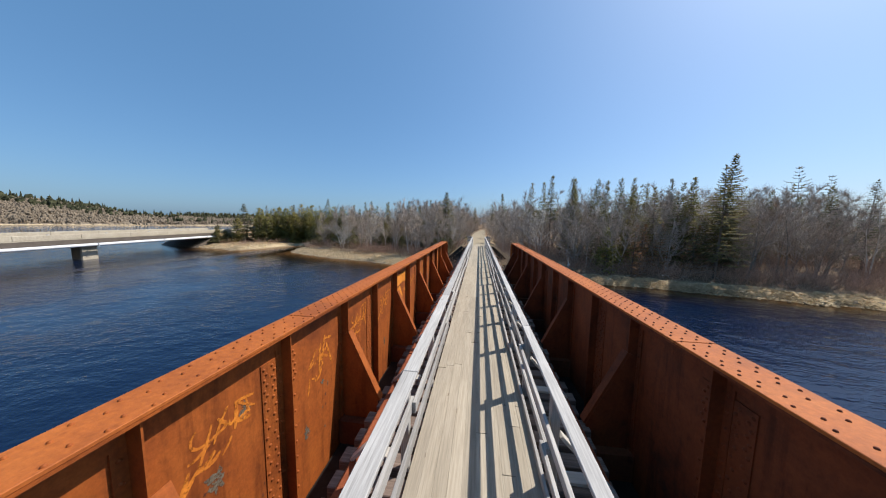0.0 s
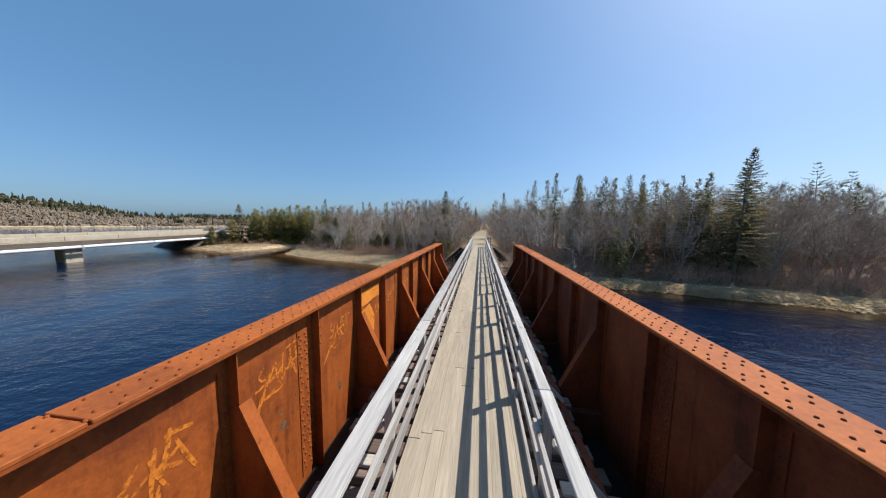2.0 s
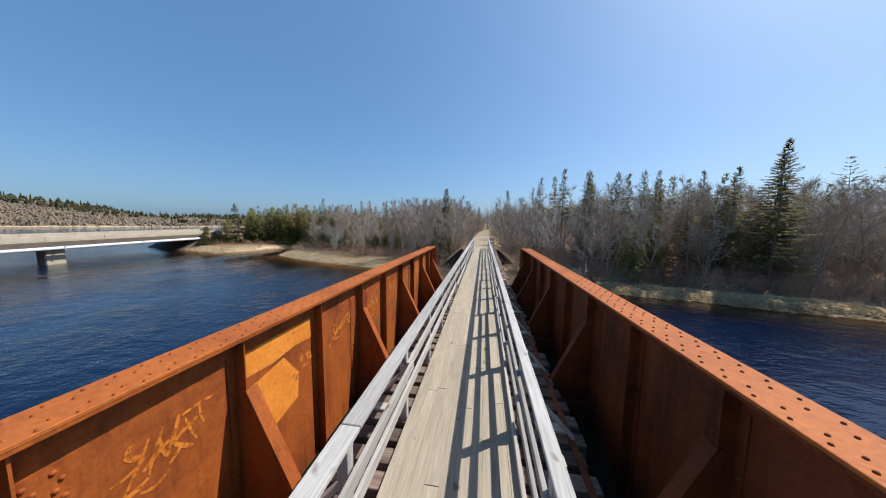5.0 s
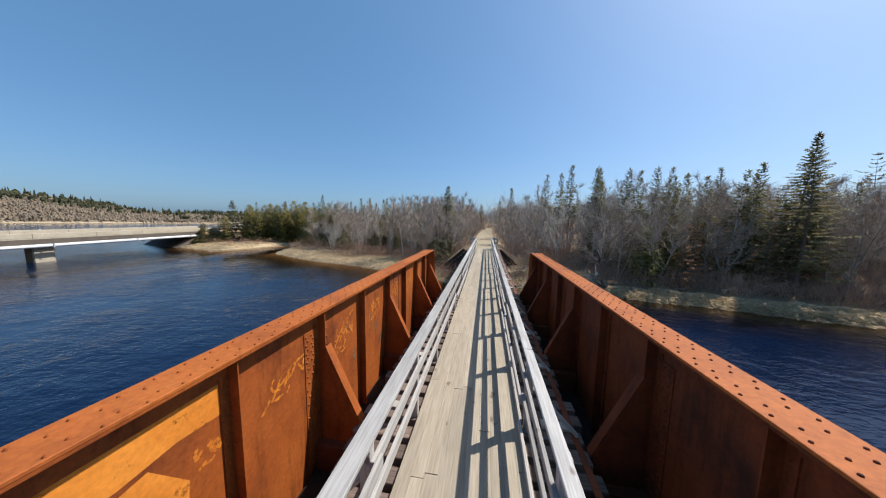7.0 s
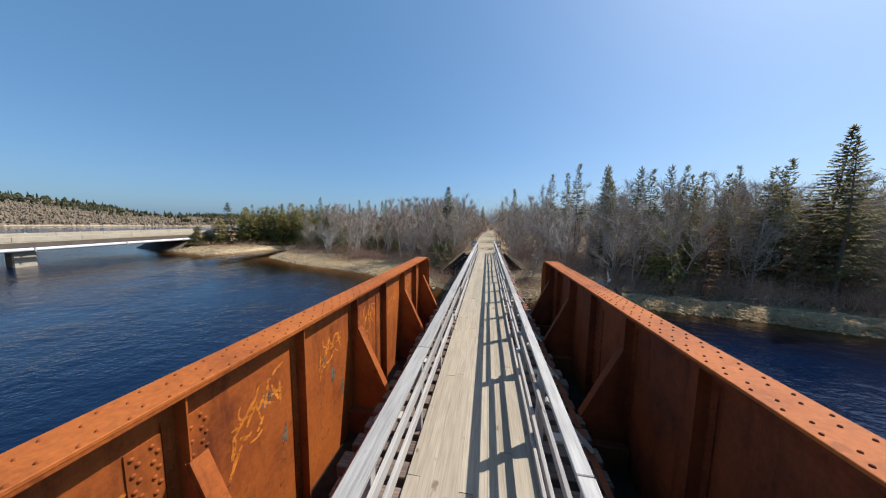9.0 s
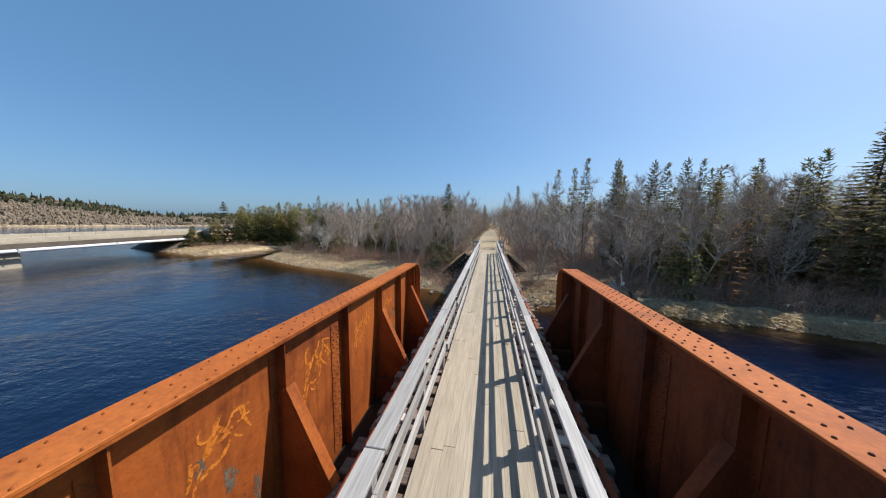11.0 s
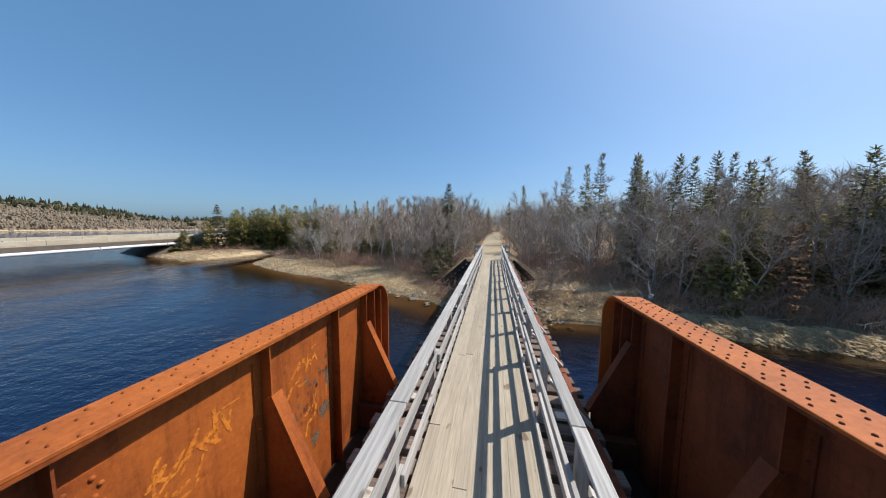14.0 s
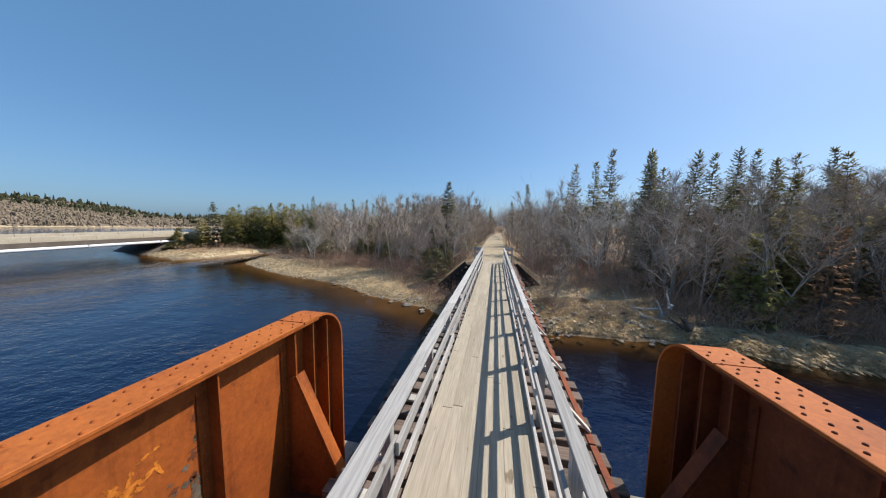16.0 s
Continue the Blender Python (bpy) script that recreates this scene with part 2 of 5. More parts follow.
def water_material():
    m, nt, b = node_mat("river_water", 0.04, 0.0, 0.5)
    b.inputs["IOR"].default_value = 1.33
    a = noise_of(nt, 1.15, 4, 0.6, (0.75, 1.25, 1.0))
    c = noise_of(nt, 3.6, 3, 0.6, (0.7, 1.2, 1.0))
    d = noise_of(nt, 0.16, 3, 0.5)
    add = nt.nodes.new("ShaderNodeMath")
    add.operation = "MULTIPLY_ADD"
    add.inputs[1].default_value = 0.3
    nt.links.new(c, add.inputs[0])
    nt.links.new(a, add.inputs[2])
    amp = nt.nodes.new("ShaderNodeMath")
    amp.operation = "MULTIPLY"
    sc = nt.nodes.new("ShaderNodeMapRange")
    sc.inputs[1].default_value, sc.inputs[2].default_value, sc.inputs[3].default_value, sc.inputs[4].default_value = 0.35, 0.65, 0.45, 1.15
    nt.links.new(d, sc.inputs[0])
    nt.links.new(add.outputs[0], amp.inputs[0])
    nt.links.new(sc.outputs[0], amp.inputs[1])
    # calmer over the shallows by the banks
    deep = nt.nodes.new("ShaderNodeAttribute")
    deep.attribute_name = "bed_depth"
    body = nt.nodes.new("ShaderNodeMapRange")
    body.inputs[1].default_value, body.inputs[2].default_value = 0.4, 2.1
    nt.links.new(deep.outputs["Fac"], body.inputs[0])
    nt.links.new(mix_col(nt, body.outputs[0], (0.007, 0.004, 0.002), (0.001, 0.0065, 0.026)), b.inputs["Base Color"])
    lee = nt.nodes.new("ShaderNodeMapRange")
    lee.inputs[1].default_value, lee.inputs[2].default_value, lee.inputs[3].default_value, lee.inputs[4].default_value = 0.1, 2.2, 0.15, 1.0
    nt.links.new(deep.outputs["Fac"], lee.inputs[0])
    calm = nt.nodes.new("ShaderNodeMath")
    calm.operation = "MULTIPLY"
    nt.links.new(amp.outputs[0], calm.inputs[0])
    nt.links.new(lee.outputs[0], calm.inputs[1])
    bump_of(nt, b, calm.outputs[0], 1.0, 0.12)
    tr = nt.nodes.new("ShaderNodeBsdfTransparent")
    tr.inputs[0].default_value = (0.74, 0.61, 0.45, 1)
    mx = nt.nodes.new("ShaderNodeMixShader")
    clear = nt.nodes.new("ShaderNodeMapRange")
    clear.inputs[1].default_value, clear.inputs[2].default_value, clear.inputs[3].default_value, clear.inputs[4].default_value = 0.0, 0.7, 0.72, 0.0
    nt.links.new(deep.outputs["Fac"], clear.inputs[0])
    nt.links.new(clear.outputs[0], mx.inputs[0])
    nt.links.new(b.outputs[0], mx.inputs[1])
    nt.links.new(tr.outputs[0], mx.inputs[2])
    nt.links.new(mx.outputs[0], nt.nodes["Material Output"].inputs[0])
    return m


GROUND = ground_material()
RIVER = water_material()

# ---- mesh helpers ----
def link(name, me, mat, parent=None, label=""):
    if mat is not None and not me.materials:
        me.materials.append(mat)
    ob = new(name, me)
    if parent is not None:
        ob.parent = parent
    return tagged(ob, label)


def part(name, bm, mat, parent=None, label=""):
    me = bpy.data.meshes.new(name)
    bm.to_mesh(me)
    bm.free()
    return link(name, me, mat, parent, label)


def soup(name, verts, faces, mat, parent=None, label=""):
    me = bpy.data.meshes.new(name)
    me.from_pydata(verts, [], faces)
    me.update()
    return link(name, me, mat, parent, label)


def empty(name, x, y, z, label, category, group="", kind=""):
    e = new(name)
    e.location = (x, y, z)
    return tagged(e, label, category, group, kind)


def add_box(bm, x0, x1, y0, y1, z0, z1, bevel=0.0):
    r = bmesh.ops.create_cube(bm, size=1, matrix=Matrix.LocRotScale(((x0 + x1) / 2, (y0 + y1) / 2, (z0 + z1) / 2), None, (abs(x1 - x0), abs(y1 - y0), abs(z1 - z0))))
    if bevel:
        edges = list({e for v in r["verts"] for e in v.link_edges})
        bmesh.ops.bevel(bm, geom=edges, offset=bevel, segments=1, affect="EDGES")
    return r["verts"]


def block(x0, x1, y0, y1, z0, z1, bevel=0.0):
    bm = bmesh.new()
    add_box(bm, x0, x1, y0, y1, z0, z1, bevel)
    return bm


def beam_mesh(name, length, w, h, mat, bevel=0.004):
    """A bar along y, centred."""
    bm = block(-w / 2, w / 2, -length / 2, length / 2, -h / 2, h / 2, bevel)
    me = bpy.data.meshes.new(name)
    bm.to_mesh(me)
    bm.free()
    me.materials.append(mat)
    return me


def tube(verts, faces, pts, radii, sides=5, cap=False):
    """A tapered tube along pts, added to verts and faces."""
    base = len(verts)
    n = len(pts)
    for i, (p, r) in enumerate(zip(pts, radii)):
        d = (pts[min(i + 1, n - 1)] - pts[max(i - 1, 0)])
        d = d.normalized() if d.length > 1e-9 else Vector((0, 0, 1))
        u = d.cross(Vector((0.31, 0.17, 0.93)) if abs(d.z) < 0.9 else Vector((1, 0.2, 0))).normalized()
        w = d.cross(u)
        for k in range(sides):
            a = 2 * math.pi * k / sides
            verts.append(p + (u * math.cos(a) + w * math.sin(a)) * r)
    for i in range(n - 1):
        for k in range(sides):
            a, b = base + i * sides + k, base + i * sides + (k + 1) % sides
            faces.append((a, b, b + sides, a + sides))
    if cap:
        faces.append(tuple(base + (n - 1) * sides + k for k in range(sides)))
        faces.append(tuple(base + k for k in reversed(range(sides))))

# ---- ground, river ----
SHORE = [(-520, -120), (-400, 20), (-304, 130), (-190, 270), (-110, 330), (-86, 330), (-80, 160), (-72, 72), (-66, 52), (-57.5, 46), (-52, 43.8), (-43.6, 41.5),
         (-41.5, 44), (-40, 52), (-36.5, 53), (-34, 44.5), (-31.7, 41.2), (-26, 38.3), (-21.6, 36.4), (-14, 34.4), (-9.3, 31.2), (-5.9, 30.4),
         (-3.3, 28.3), (0, 27.4), (3.1, 26.8), (8.4, 26.9), (10.4, 26.7), (12.2, 26.3), (14.3, 25.9), (16.4, 25.4), (19.1, 24.4), (22.0, 23.6), (24.6, 22.5), (28.5, 21.8), (45, 21), (80, 16), (1500, -200)]
SHORE_X, SHORE_Y = [p[0] for p in SHORE], [p[1] for p in SHORE]


def shore_y(x):
    return float(np.interp(x, SHORE_X, SHORE_Y))


def inland(x, y):
    """Rough distance from the north shore, negative over the river."""
    s = (shore_y(x + 0.6) - shore_y(x - 0.6)) / 1.2
    d = (y - shore_y(x)) / math.sqrt(1 + s * s)
    d += 0.55 * noise.noise((x * 0.35, y * 0.35, 3.0)) + 0.3 * noise.noise((x * 1.1, y * 1.1, 7.0))
    return max(d, -14.0 - y)


def ground_z(x, y):
    d = inland(x, y)
    if d < 0:
        z = WATER - min(2.2, (0.14 + 0.16 * min(1.0, max(0.0, (x + 3) / 6))) * -d + 0.01 * d * d)
        bar = math.exp(-((x + 6.8) / 2.6) ** 2 - ((y - 28.7 + 0.45 * (x + 6.8)) / 1.1) ** 2)
        bar = max(bar, 0.9 * math.exp(-((x + 18.2) / 3.2) ** 2 - ((y - 34.2 + 0.42 * (x + 18.2)) / 0.9) ** 2))
        z += (WATER - 0.06 - z) * bar
    else:
        right = min(1.0, max(0.0, (x + 2) / 6))
        z = WATER + (0.50 - 0.12 * right) * (1 - math.exp(-d / (1.4 - 0.9 * right))) + 0.13 * right * min(d, 7) + (0.018 + 0.03 * right) * min(d, 45)
        z += (0.10 + 0.07 * right) * min(1, d) * noise.noise((x * 0.9, y * 0.9, 1.0)) + 0.06 * right * min(1, d) * noise.noise((x * 2.6, y * 2.6, 6.0)) + 0.22 * min(1, d / 4) * noise.noise((x * 0.25, y * 0.25, 5.0))
        far = min(1.0, max(0.0, (-80 - x) / 60))
        if far:
            turn = min(1.0, max(0.0, (math.degrees(math.atan2(-x, max(y, 1.0))) - 53) / 16))
            tall = 8 + 20 * turn * turn * (3 - 2 * turn)
            z += far * tall * (1 - math.exp(-max(0, d - 4) / 70)) * (0.85 + 0.3 * noise.noise((x * 0.012, y * 0.012, 2.0)))
    z -= 0.35 * math.exp(-((abs(x) - 2.6) / 1.3) ** 2 - ((y - 31.2) / 1.3) ** 2)
    if y > 20 and abs(x) < 12:
        e = -0.07 - max(0.0, abs(x) - 1.75) * (0.62 if x > 0 else 0.85) - max(0.0, 32.95 - y) * 9.0
        z = max(z, e + 0.06 * noise.noise((x, y, 0.0)) * (abs(x) > 1.8))
    return z


def axis(parts):
    out = []
    for a, b, step in parts:
        out += list(np.arange(a, b, step))
    return out


gx = axis([(-1600, -600, 200), (-600, -100, 16), (-100, -62, 2.5), (-62, -12, 0.9), (-12, 26, 0.5), (26, 60, 1.5), (60, 200, 14), (200, 1700, 250)])
gy = axis([(-1600, -200, 200), (-200, 0, 20), (0, 20, 4), (20, 40, 0.45), (40, 60, 0.9), (60, 130, 3.5), (130, 460, 16), (460, 1800, 200)])
verts = [(x, y, ground_z(x, y)) for y in gy for x in gx]
nx = len(gx)
faces = [(j * nx + i, j * nx + i + 1, (j + 1) * nx + i + 1, (j + 1) * nx + i) for j in range(len(gy) - 1) for i in range(nx - 1)]
ground = soup("ground", verts, faces, GROUND)
ground.data.polygons.foreach_set("use_smooth", [True] * len(faces))
litter_shade = ground.data.attributes.new("litter_shade", "FLOAT", "POINT")
cover = []
for x, y, z in verts:
    d = inland(x, y) if -70 < x < 70 and 15 < y < 140 else 0.0
    wood = min(1.0, max(0.0, (d - 0.8) / 0.8)) * min(1.0, max(0.0, (x - 7) / 3)) if x > 0 else min(1.0, max(0.0, (d - 6.5) / 3))
    # shade on the bank left of the abutment, painted as a brown patch
    slope = 0.85 * max(0.0, 1 - math.hypot((x + 3.6) / 2.2, (y - 31.6) / 2.6))
    cover.append(max(wood, min(1.0, 1.6 * slope)))
litter_shade.data.foreach_set("value", cover)
tagged(ground, "straw-coloured river bank and forest floor with brown bed", "ground", kind="structure")
water = soup("water", [(x, y, WATER) for y in gy for x in gx], faces, RIVER)
bed = water.data.attributes.new("bed_depth", "FLOAT", "POINT")
bed.data.foreach_set("value", [max(0.0, WATER - v[2]) for v in verts])
tagged(water, "dark blue rippled river water", "water", kind="structure")

# trail beyond the bridge
tv, tf = [], []
for i in range(60):
    y = 32.62 + i * 1.6
    bend = 0.0012 * max(0, y - 60) ** 2
    for x in (-1.45, -0.7, 0.0, 0.7, 1.45):
        tv.append((x + bend + 0.12 * noise.noise((x, y * 0.4, 9.0)), y, -0.02 + 0.02 * noise.noise((x, y, 4.0)) - 0.035 * (abs(x) > 1)))
    if i:
        b = i * 5
        tf += [(b - 5 + k, b - 4 + k, b + k + 1, b + k) for k in range(4)]
trail = soup("road", tv, tf, GRAVEL)
tagged(trail, "pale tan gravel trail running into the woods", "trail", kind="structure")

# ---- the railway bridge ----
STIFF = [-10.8, -9.6, -8.4, -7.2, -6.0, -4.75, -3.5, -2.3, -1.05, 0.18, 1.39, 2.60, 3.80, 4.95, 6.17, 7.35, 8.59, 9.76, 10.99, 12.19, 13.40, 14.49, 15.27]
BRACED = STIFF[::-1][::2]
SPLICED = [-7.2, -2.3, 2.60, 4.95, 8.59, 12.19]
GIRDER_Y0, GIRDER_Y1 = -11.5, 16.05


RIVET_RNG = random.Random(8)


def rivet(verts, faces, p, n, r=0.017, h=0.013):
    n = Vector(n)
    u = n.orthogonal().normalized()
    w = n.cross(u)
    b = len(verts)
    for k, up in ((1.0, 0.0), (0.80, 0.62), (0.36, 1.0)):
        for i in range(6):
            a = math.pi / 3 * i
            verts.append(Vector(p) + (u * math.cos(a) + w * math.sin(a)) * r * k + n * h * up)
    for ring in (0, 6):
        for i in range(6):
            j = (i + 1) % 6
            faces.append((b + ring + i, b + ring + j, b + ring + 6 + j, b + ring + 6 + i))
    faces.append(tuple(b + 12 + i for i in range(6)))


def child(ob, parent):
    ob.parent = parent
    if parent.type == "EMPTY":
        ob.matrix_parent_inverse = Matrix.Translation(-parent.location)
    return ob


def girder(sgn, label, steel):
    base = empty("plate_girder", sgn * 2.06, 2.0, -0.72, label, "bridge girder", "girders of the bridge")

    def put(name, bm, mat, lab=""):
        return child(part(name, bm, mat, None, lab), base)

    def bx(bm, xa, xb, *rest, **kw):
        a, b = sorted((sgn * xa, sgn * xb))
        add_box(bm, a, b, *rest, **kw)

    # web with a rounded upper end
    r = 0.40
    prof = [(GIRDER_Y0, -0.7), (GIRDER_Y1 - 0.02, -0.7), (GIRDER_Y1 - 0.02, 1.545 - r)]
    arc = [(GIRDER_Y1 - 0.02 - r + r * math.cos(a), 1.545 - r + r * math.sin(a)) for a in np.linspace(0, math.pi / 2, 9)]
    prof += arc[1:] + [(GIRDER_Y0, 1.545)]
    bm = bmesh.new()
    f = bm.faces.new([bm.verts.new((sgn * 2.056, y, z)) for y, z in prof])
    ext = bmesh.ops.extrude_face_region(bm, geom=[f])
    bmesh.ops.translate(bm, vec=(sgn * 0.012, 0, 0), verts=[v for v in ext["geom"] if isinstance(v, bmesh.types.BMVert)])
    bmesh.ops.recalc_face_normals(bm, faces=bm.faces)
    put("web", bm, steel)
    # cover plates, with a seam
    lip = 1.860 if sgn > 0 else 1.893
    for y0, y1 in ((GIRDER_Y0, 2.923), (2.937, 15.353)):
        bm = bmesh.new()
        bx(bm, lip, 2.222, y0, y1, 1.559, 1.585, bevel=0.004)
        put("cover_plate", bm, RUST_TOP)
    # end plate that bends down round the corner
    outer = [(15.367, 1.585)] + [(GIRDER_Y1 - 0.02 - r + (r + 0.03) * math.cos(a), 1.545 - r + (r + 0.04) * math.sin(a)) for a in np.linspace(math.pi / 2, 0, 12)] + [(GIRDER_Y1 + 0.01, -0.7)]
    inner = [(15.367, 1.559)] + [(GIRDER_Y1 - 0.02 - r + (r + 0.008) * math.cos(a), 1.545 - r + (r + 0.015) * math.sin(a)) for a in np.linspace(math.pi / 2, 0, 12)] + [(GIRDER_Y1 - 0.012, -0.7)]
    bm = bmesh.new()
    rows4 = []
    for (yo, zo), (yi, zi) in zip(outer, inner):
        rows4.append([bm.verts.new((sgn * a, y, z)) for a, y, z in ((lip, yo, zo), (2.222, yo, zo), (2.222, yi, zi), (lip, yi, zi))])
    for a, b in zip(rows4, rows4[1:]):
        for k in range(4):
            bm.faces.new((a[k], a[(k + 1) % 4], b[(k + 1) % 4], b[k]))
    bm.faces.new(rows4[0])
    bm.faces.new(rows4[-1])
    bmesh.ops.recalc_face_normals(bm, faces=bm.faces)
    put("end_plate", bm, RUST_TOP)
    # flange angles
    for xa, xb, lx in ((lip + 0.002, 2.0555, 2.042), (2.0685, 2.215, 2.082)):
        bm = bmesh.new()
        bx(bm, xa, xb, GIRDER_Y0, 15.6, 1.537, 1.5585)
        bx(bm, lx, 2.0555 if lx < 2.06 else 2.0685, GIRDER_Y0, 15.6, 1.375, 1.537)
        put("flange_angle", bm, steel)
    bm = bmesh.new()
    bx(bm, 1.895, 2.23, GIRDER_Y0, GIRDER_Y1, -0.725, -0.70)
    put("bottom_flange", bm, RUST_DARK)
    # stiffeners
    for y in STIFF:
        bm = bmesh.new()
        bx(bm, 1.932, 2.043, y - 0.012, y, -0.69, 1.5165)
        bx(bm, 2.0425, 2.0555, y - 0.085, y, -0.69, 1.374)
        put("stiffener", bm, steel)
        if y > -2.5:
            bm = bmesh.new()
            bx(bm, 2.081, 2.19, y - 0.012, y, -0.69, 1.5165)
            put("stiffener", bm, steel)
    for y in (15.53, 15.78):
        bm = bmesh.new()
        bx(bm, 1.915, 2.0555, y - 0.014, y, -0.69, 1.515 if y < 15.7 else 1.47)
        put("stiffener", bm, steel)
    # knee braces with gusset plates
    for y in BRACED:
        if y < -4:
            continue
        bm = bmesh.new()
        fa = bm.faces.new([bm.verts.new((sgn * x, y - 0.03, z)) for x, z in ((1.96, 1.04), (1.48, 0.0), (1.48, -0.65), (2.03, -0.65))])
        ex = bmesh.ops.extrude_face_region(bm, geom=[fa])
        bmesh.ops.translate(bm, vec=(0, 0.014, 0), verts=[v for v in ex["geom"] if isinstance(v, bmesh.types.BMVert)])
        bmesh.ops.recalc_face_normals(bm, faces=bm.faces)
        gusset = part("gusset_plate", bm, steel)
        a, b = Vector((sgn * 1.935, 0, 1.035)), Vector((sgn * 1.455, 0, 0.00))
        d = (b - a).normalized()
        nrm = Vector((d.z, 0, -d.x))
        if nrm.x * sgn > 0:
            nrm = -nrm
        bm = bmesh.new()
        m = Matrix((d, Vector((0, 1, 0)), nrm)).transposed().to_4x4()
        for ya, yb, na, nb in ((y - 0.025, y + 0.10, 0.0, 0.012), (y - 0.025, y - 0.013, -0.075, 0.0)):
            vs = add_box(bm, 0, (b - a).length, ya, yb, na, nb)
            bmesh.ops.transform(bm, matrix=Matrix.Translation(a) @ m, verts=vs)
        bmesh.ops.recalc_face_normals(bm, faces=bm.faces)
        child(gusset, put("knee_brace", bm, steel))
    # web splices
    for y in SPLICED:
        for ya, yb in ((y - 0.27, y - 0.087), (y + 0.002, y + 0.23)):
            bm = bmesh.new()
            bx(bm, 2.0465, 2.0555, ya, yb, -0.6, 1.30)
            put("splice_plate", bm, steel)
    # rivets
    rv, rf = [], []
    y = GIRDER_Y0 + 0.1
    k = 0
    while y < 15.8:
        step = 0.070 if 2.2 < y < 5.6 or y > 11.4 else 0.098
        if y < 15.62:
            for x in ((1.914, 2.157) if k % 2 else (1.971, 2.095)):
                rivet(rv, rf, (sgn * (x + RIVET_RNG.uniform(-0.004, 0.004)), y + RIVET_RNG.uniform(-0.006, 0.006), 1.585), (0, 0, 1), 0.0125, 0.011)
        if k % 2 == 0 and y < 15.5:
            rivet(rv, rf, (sgn * 2.0425, y, 1.47), (-sgn, 0, 0))
        y += step
        k += 1
    for y in STIFF:
        for i in range(13):
            rivet(rv, rf, (sgn * 2.0425, y - 0.05, 1.30 - i * 0.145), (-sgn, 0, 0))
    for y in SPLICED:
        for dy in (-0.225, -0.125, 0.07, 0.17):
            for i in range(22):
                if dy > 0.1 and i > 5 and i % 2:
                    continue
                z = 1.25 - (i * 0.055 if i < 6 else 0.33 + (i - 6) * 0.095)
                rivet(rv, rf, (sgn * 2.0465, y + dy + (0.014 if i % 2 else -0.014), z), (-sgn, 0, 0))
    ob = child(soup("rivets", rv, rf, steel), base)
    ob.data.polygons.foreach_set("use_smooth", [True] * len(rf))
    tagged(ob, kind="stuff")
    return base


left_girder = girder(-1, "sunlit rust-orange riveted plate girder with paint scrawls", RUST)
# this side gets the darker rust copy, shade included in the colour
right_girder = girder(1, "shaded rust-brown riveted plate girder beside the deck", STAINED_SHADED)

# paint scrawls, worn patches and a repainted panel on the sunlit web
rng = random.Random(11)
WEB_X = -2.0545
LEFT_WEB = next(c for c in left_girder.children if c.name.startswith("web"))


STROKES = [0]
# one tag's strokes in its own box: start across, start up, length, heading in degrees, turn over its length
TAG = ((0.24, 0.95, 0.42, 215, 190), (0.10, 0.62, 0.30, 5, 40), (0.40, 0.88, 0.50, 240, -10), (0.33, 0.60, 0.34, 40, -25), (0.46, 0.90, 0.40, 285, 15),
       (0.58, 0.98, 0.46, 250, 12), (0.62, 0.70, 0.30, 320, 20), (0.50, 0.66, 0.26, 25, 20), (0.72, 1.00, 0.42, 262, -14), (0.70, 0.98, 0.36, 12, -15), (0.76, 0.92, 0.44, 300, 10),
       (0.72, 0.72, 0.24, 5, 15), (0.90, 0.90, 0.30, 255, 25), (0.05, 0.22, 0.34, 48, 30), (0.22, 0.40, 0.42, 235, 20), (0.30, 0.32, 0.30, 330, 80), (0.42, 0.42, 0.26, 215, -60), (0.50, 0.36, 0.24, 40, 30))


def scrawl(y0, y1, z0, z1, share=1.0):
    for u, v, long, head, bend in TAG:
        if rng.random() > share:
            continue
        wide, tall = y1 - y0, z1 - z0
        y, z = y0 + wide * (u + rng.uniform(-0.05, 0.05)), z0 + tall * (v + rng.uniform(-0.06, 0.06))
        steps = 10
        a, turn = radians(head + rng.uniform(-18, 18)), radians(bend * rng.uniform(0.7, 1.3)) / steps
        reach = long * rng.uniform(0.75, 1.15) * 0.58 / steps
        w = rng.uniform(0.009, 0.017)
        STROKES[0] += 1
        x = WEB_X + 0.0003 + 0.00006 * (STROKES[0] % 24)
        vs = []
        for i in range(steps + 1):
            k = w * (0.45 + 0.75 * math.sin(math.pi * (0.12 + 0.76 * i / steps))) * rng.uniform(0.85, 1.15)
            vs += [(x, y - k * math.sin(a), z + k * math.cos(a)), (x, y + k * math.sin(a), z - k * math.cos(a))]
            y += reach * wide / 0.65 * math.cos(a)
            z += reach * tall / 0.55 * math.sin(a)
            a += turn
        fs = [(2 * i, 2 * i + 1, 2 * i + 3, 2 * i + 2) for i in range(steps)]
        child(soup("paint_stroke", vs, fs, ORANGE, None, "faded orange spray paint stroke"), LEFT_WEB)


def worn(y, z, ry, rz, mat, lab, name="worn_patch"):
    n = 26
    vs = [(WEB_X + 0.0005, y, z)]
    for i in range(n):
        a = 2 * math.pi * i / n
        k = 0.65 + 0.6 * noise.noise((3 * math.cos(a) + y * 7, 3 * math.sin(a) + z * 5, 1.7))
        vs.append((WEB_X + 0.0005, y + ry * k * math.cos(a), z + rz * k * math.sin(a)))
    child(soup(name, vs, [(0, i + 1, (i + 1) % n + 1) for i in range(n)], mat, None, lab), LEFT_WEB)


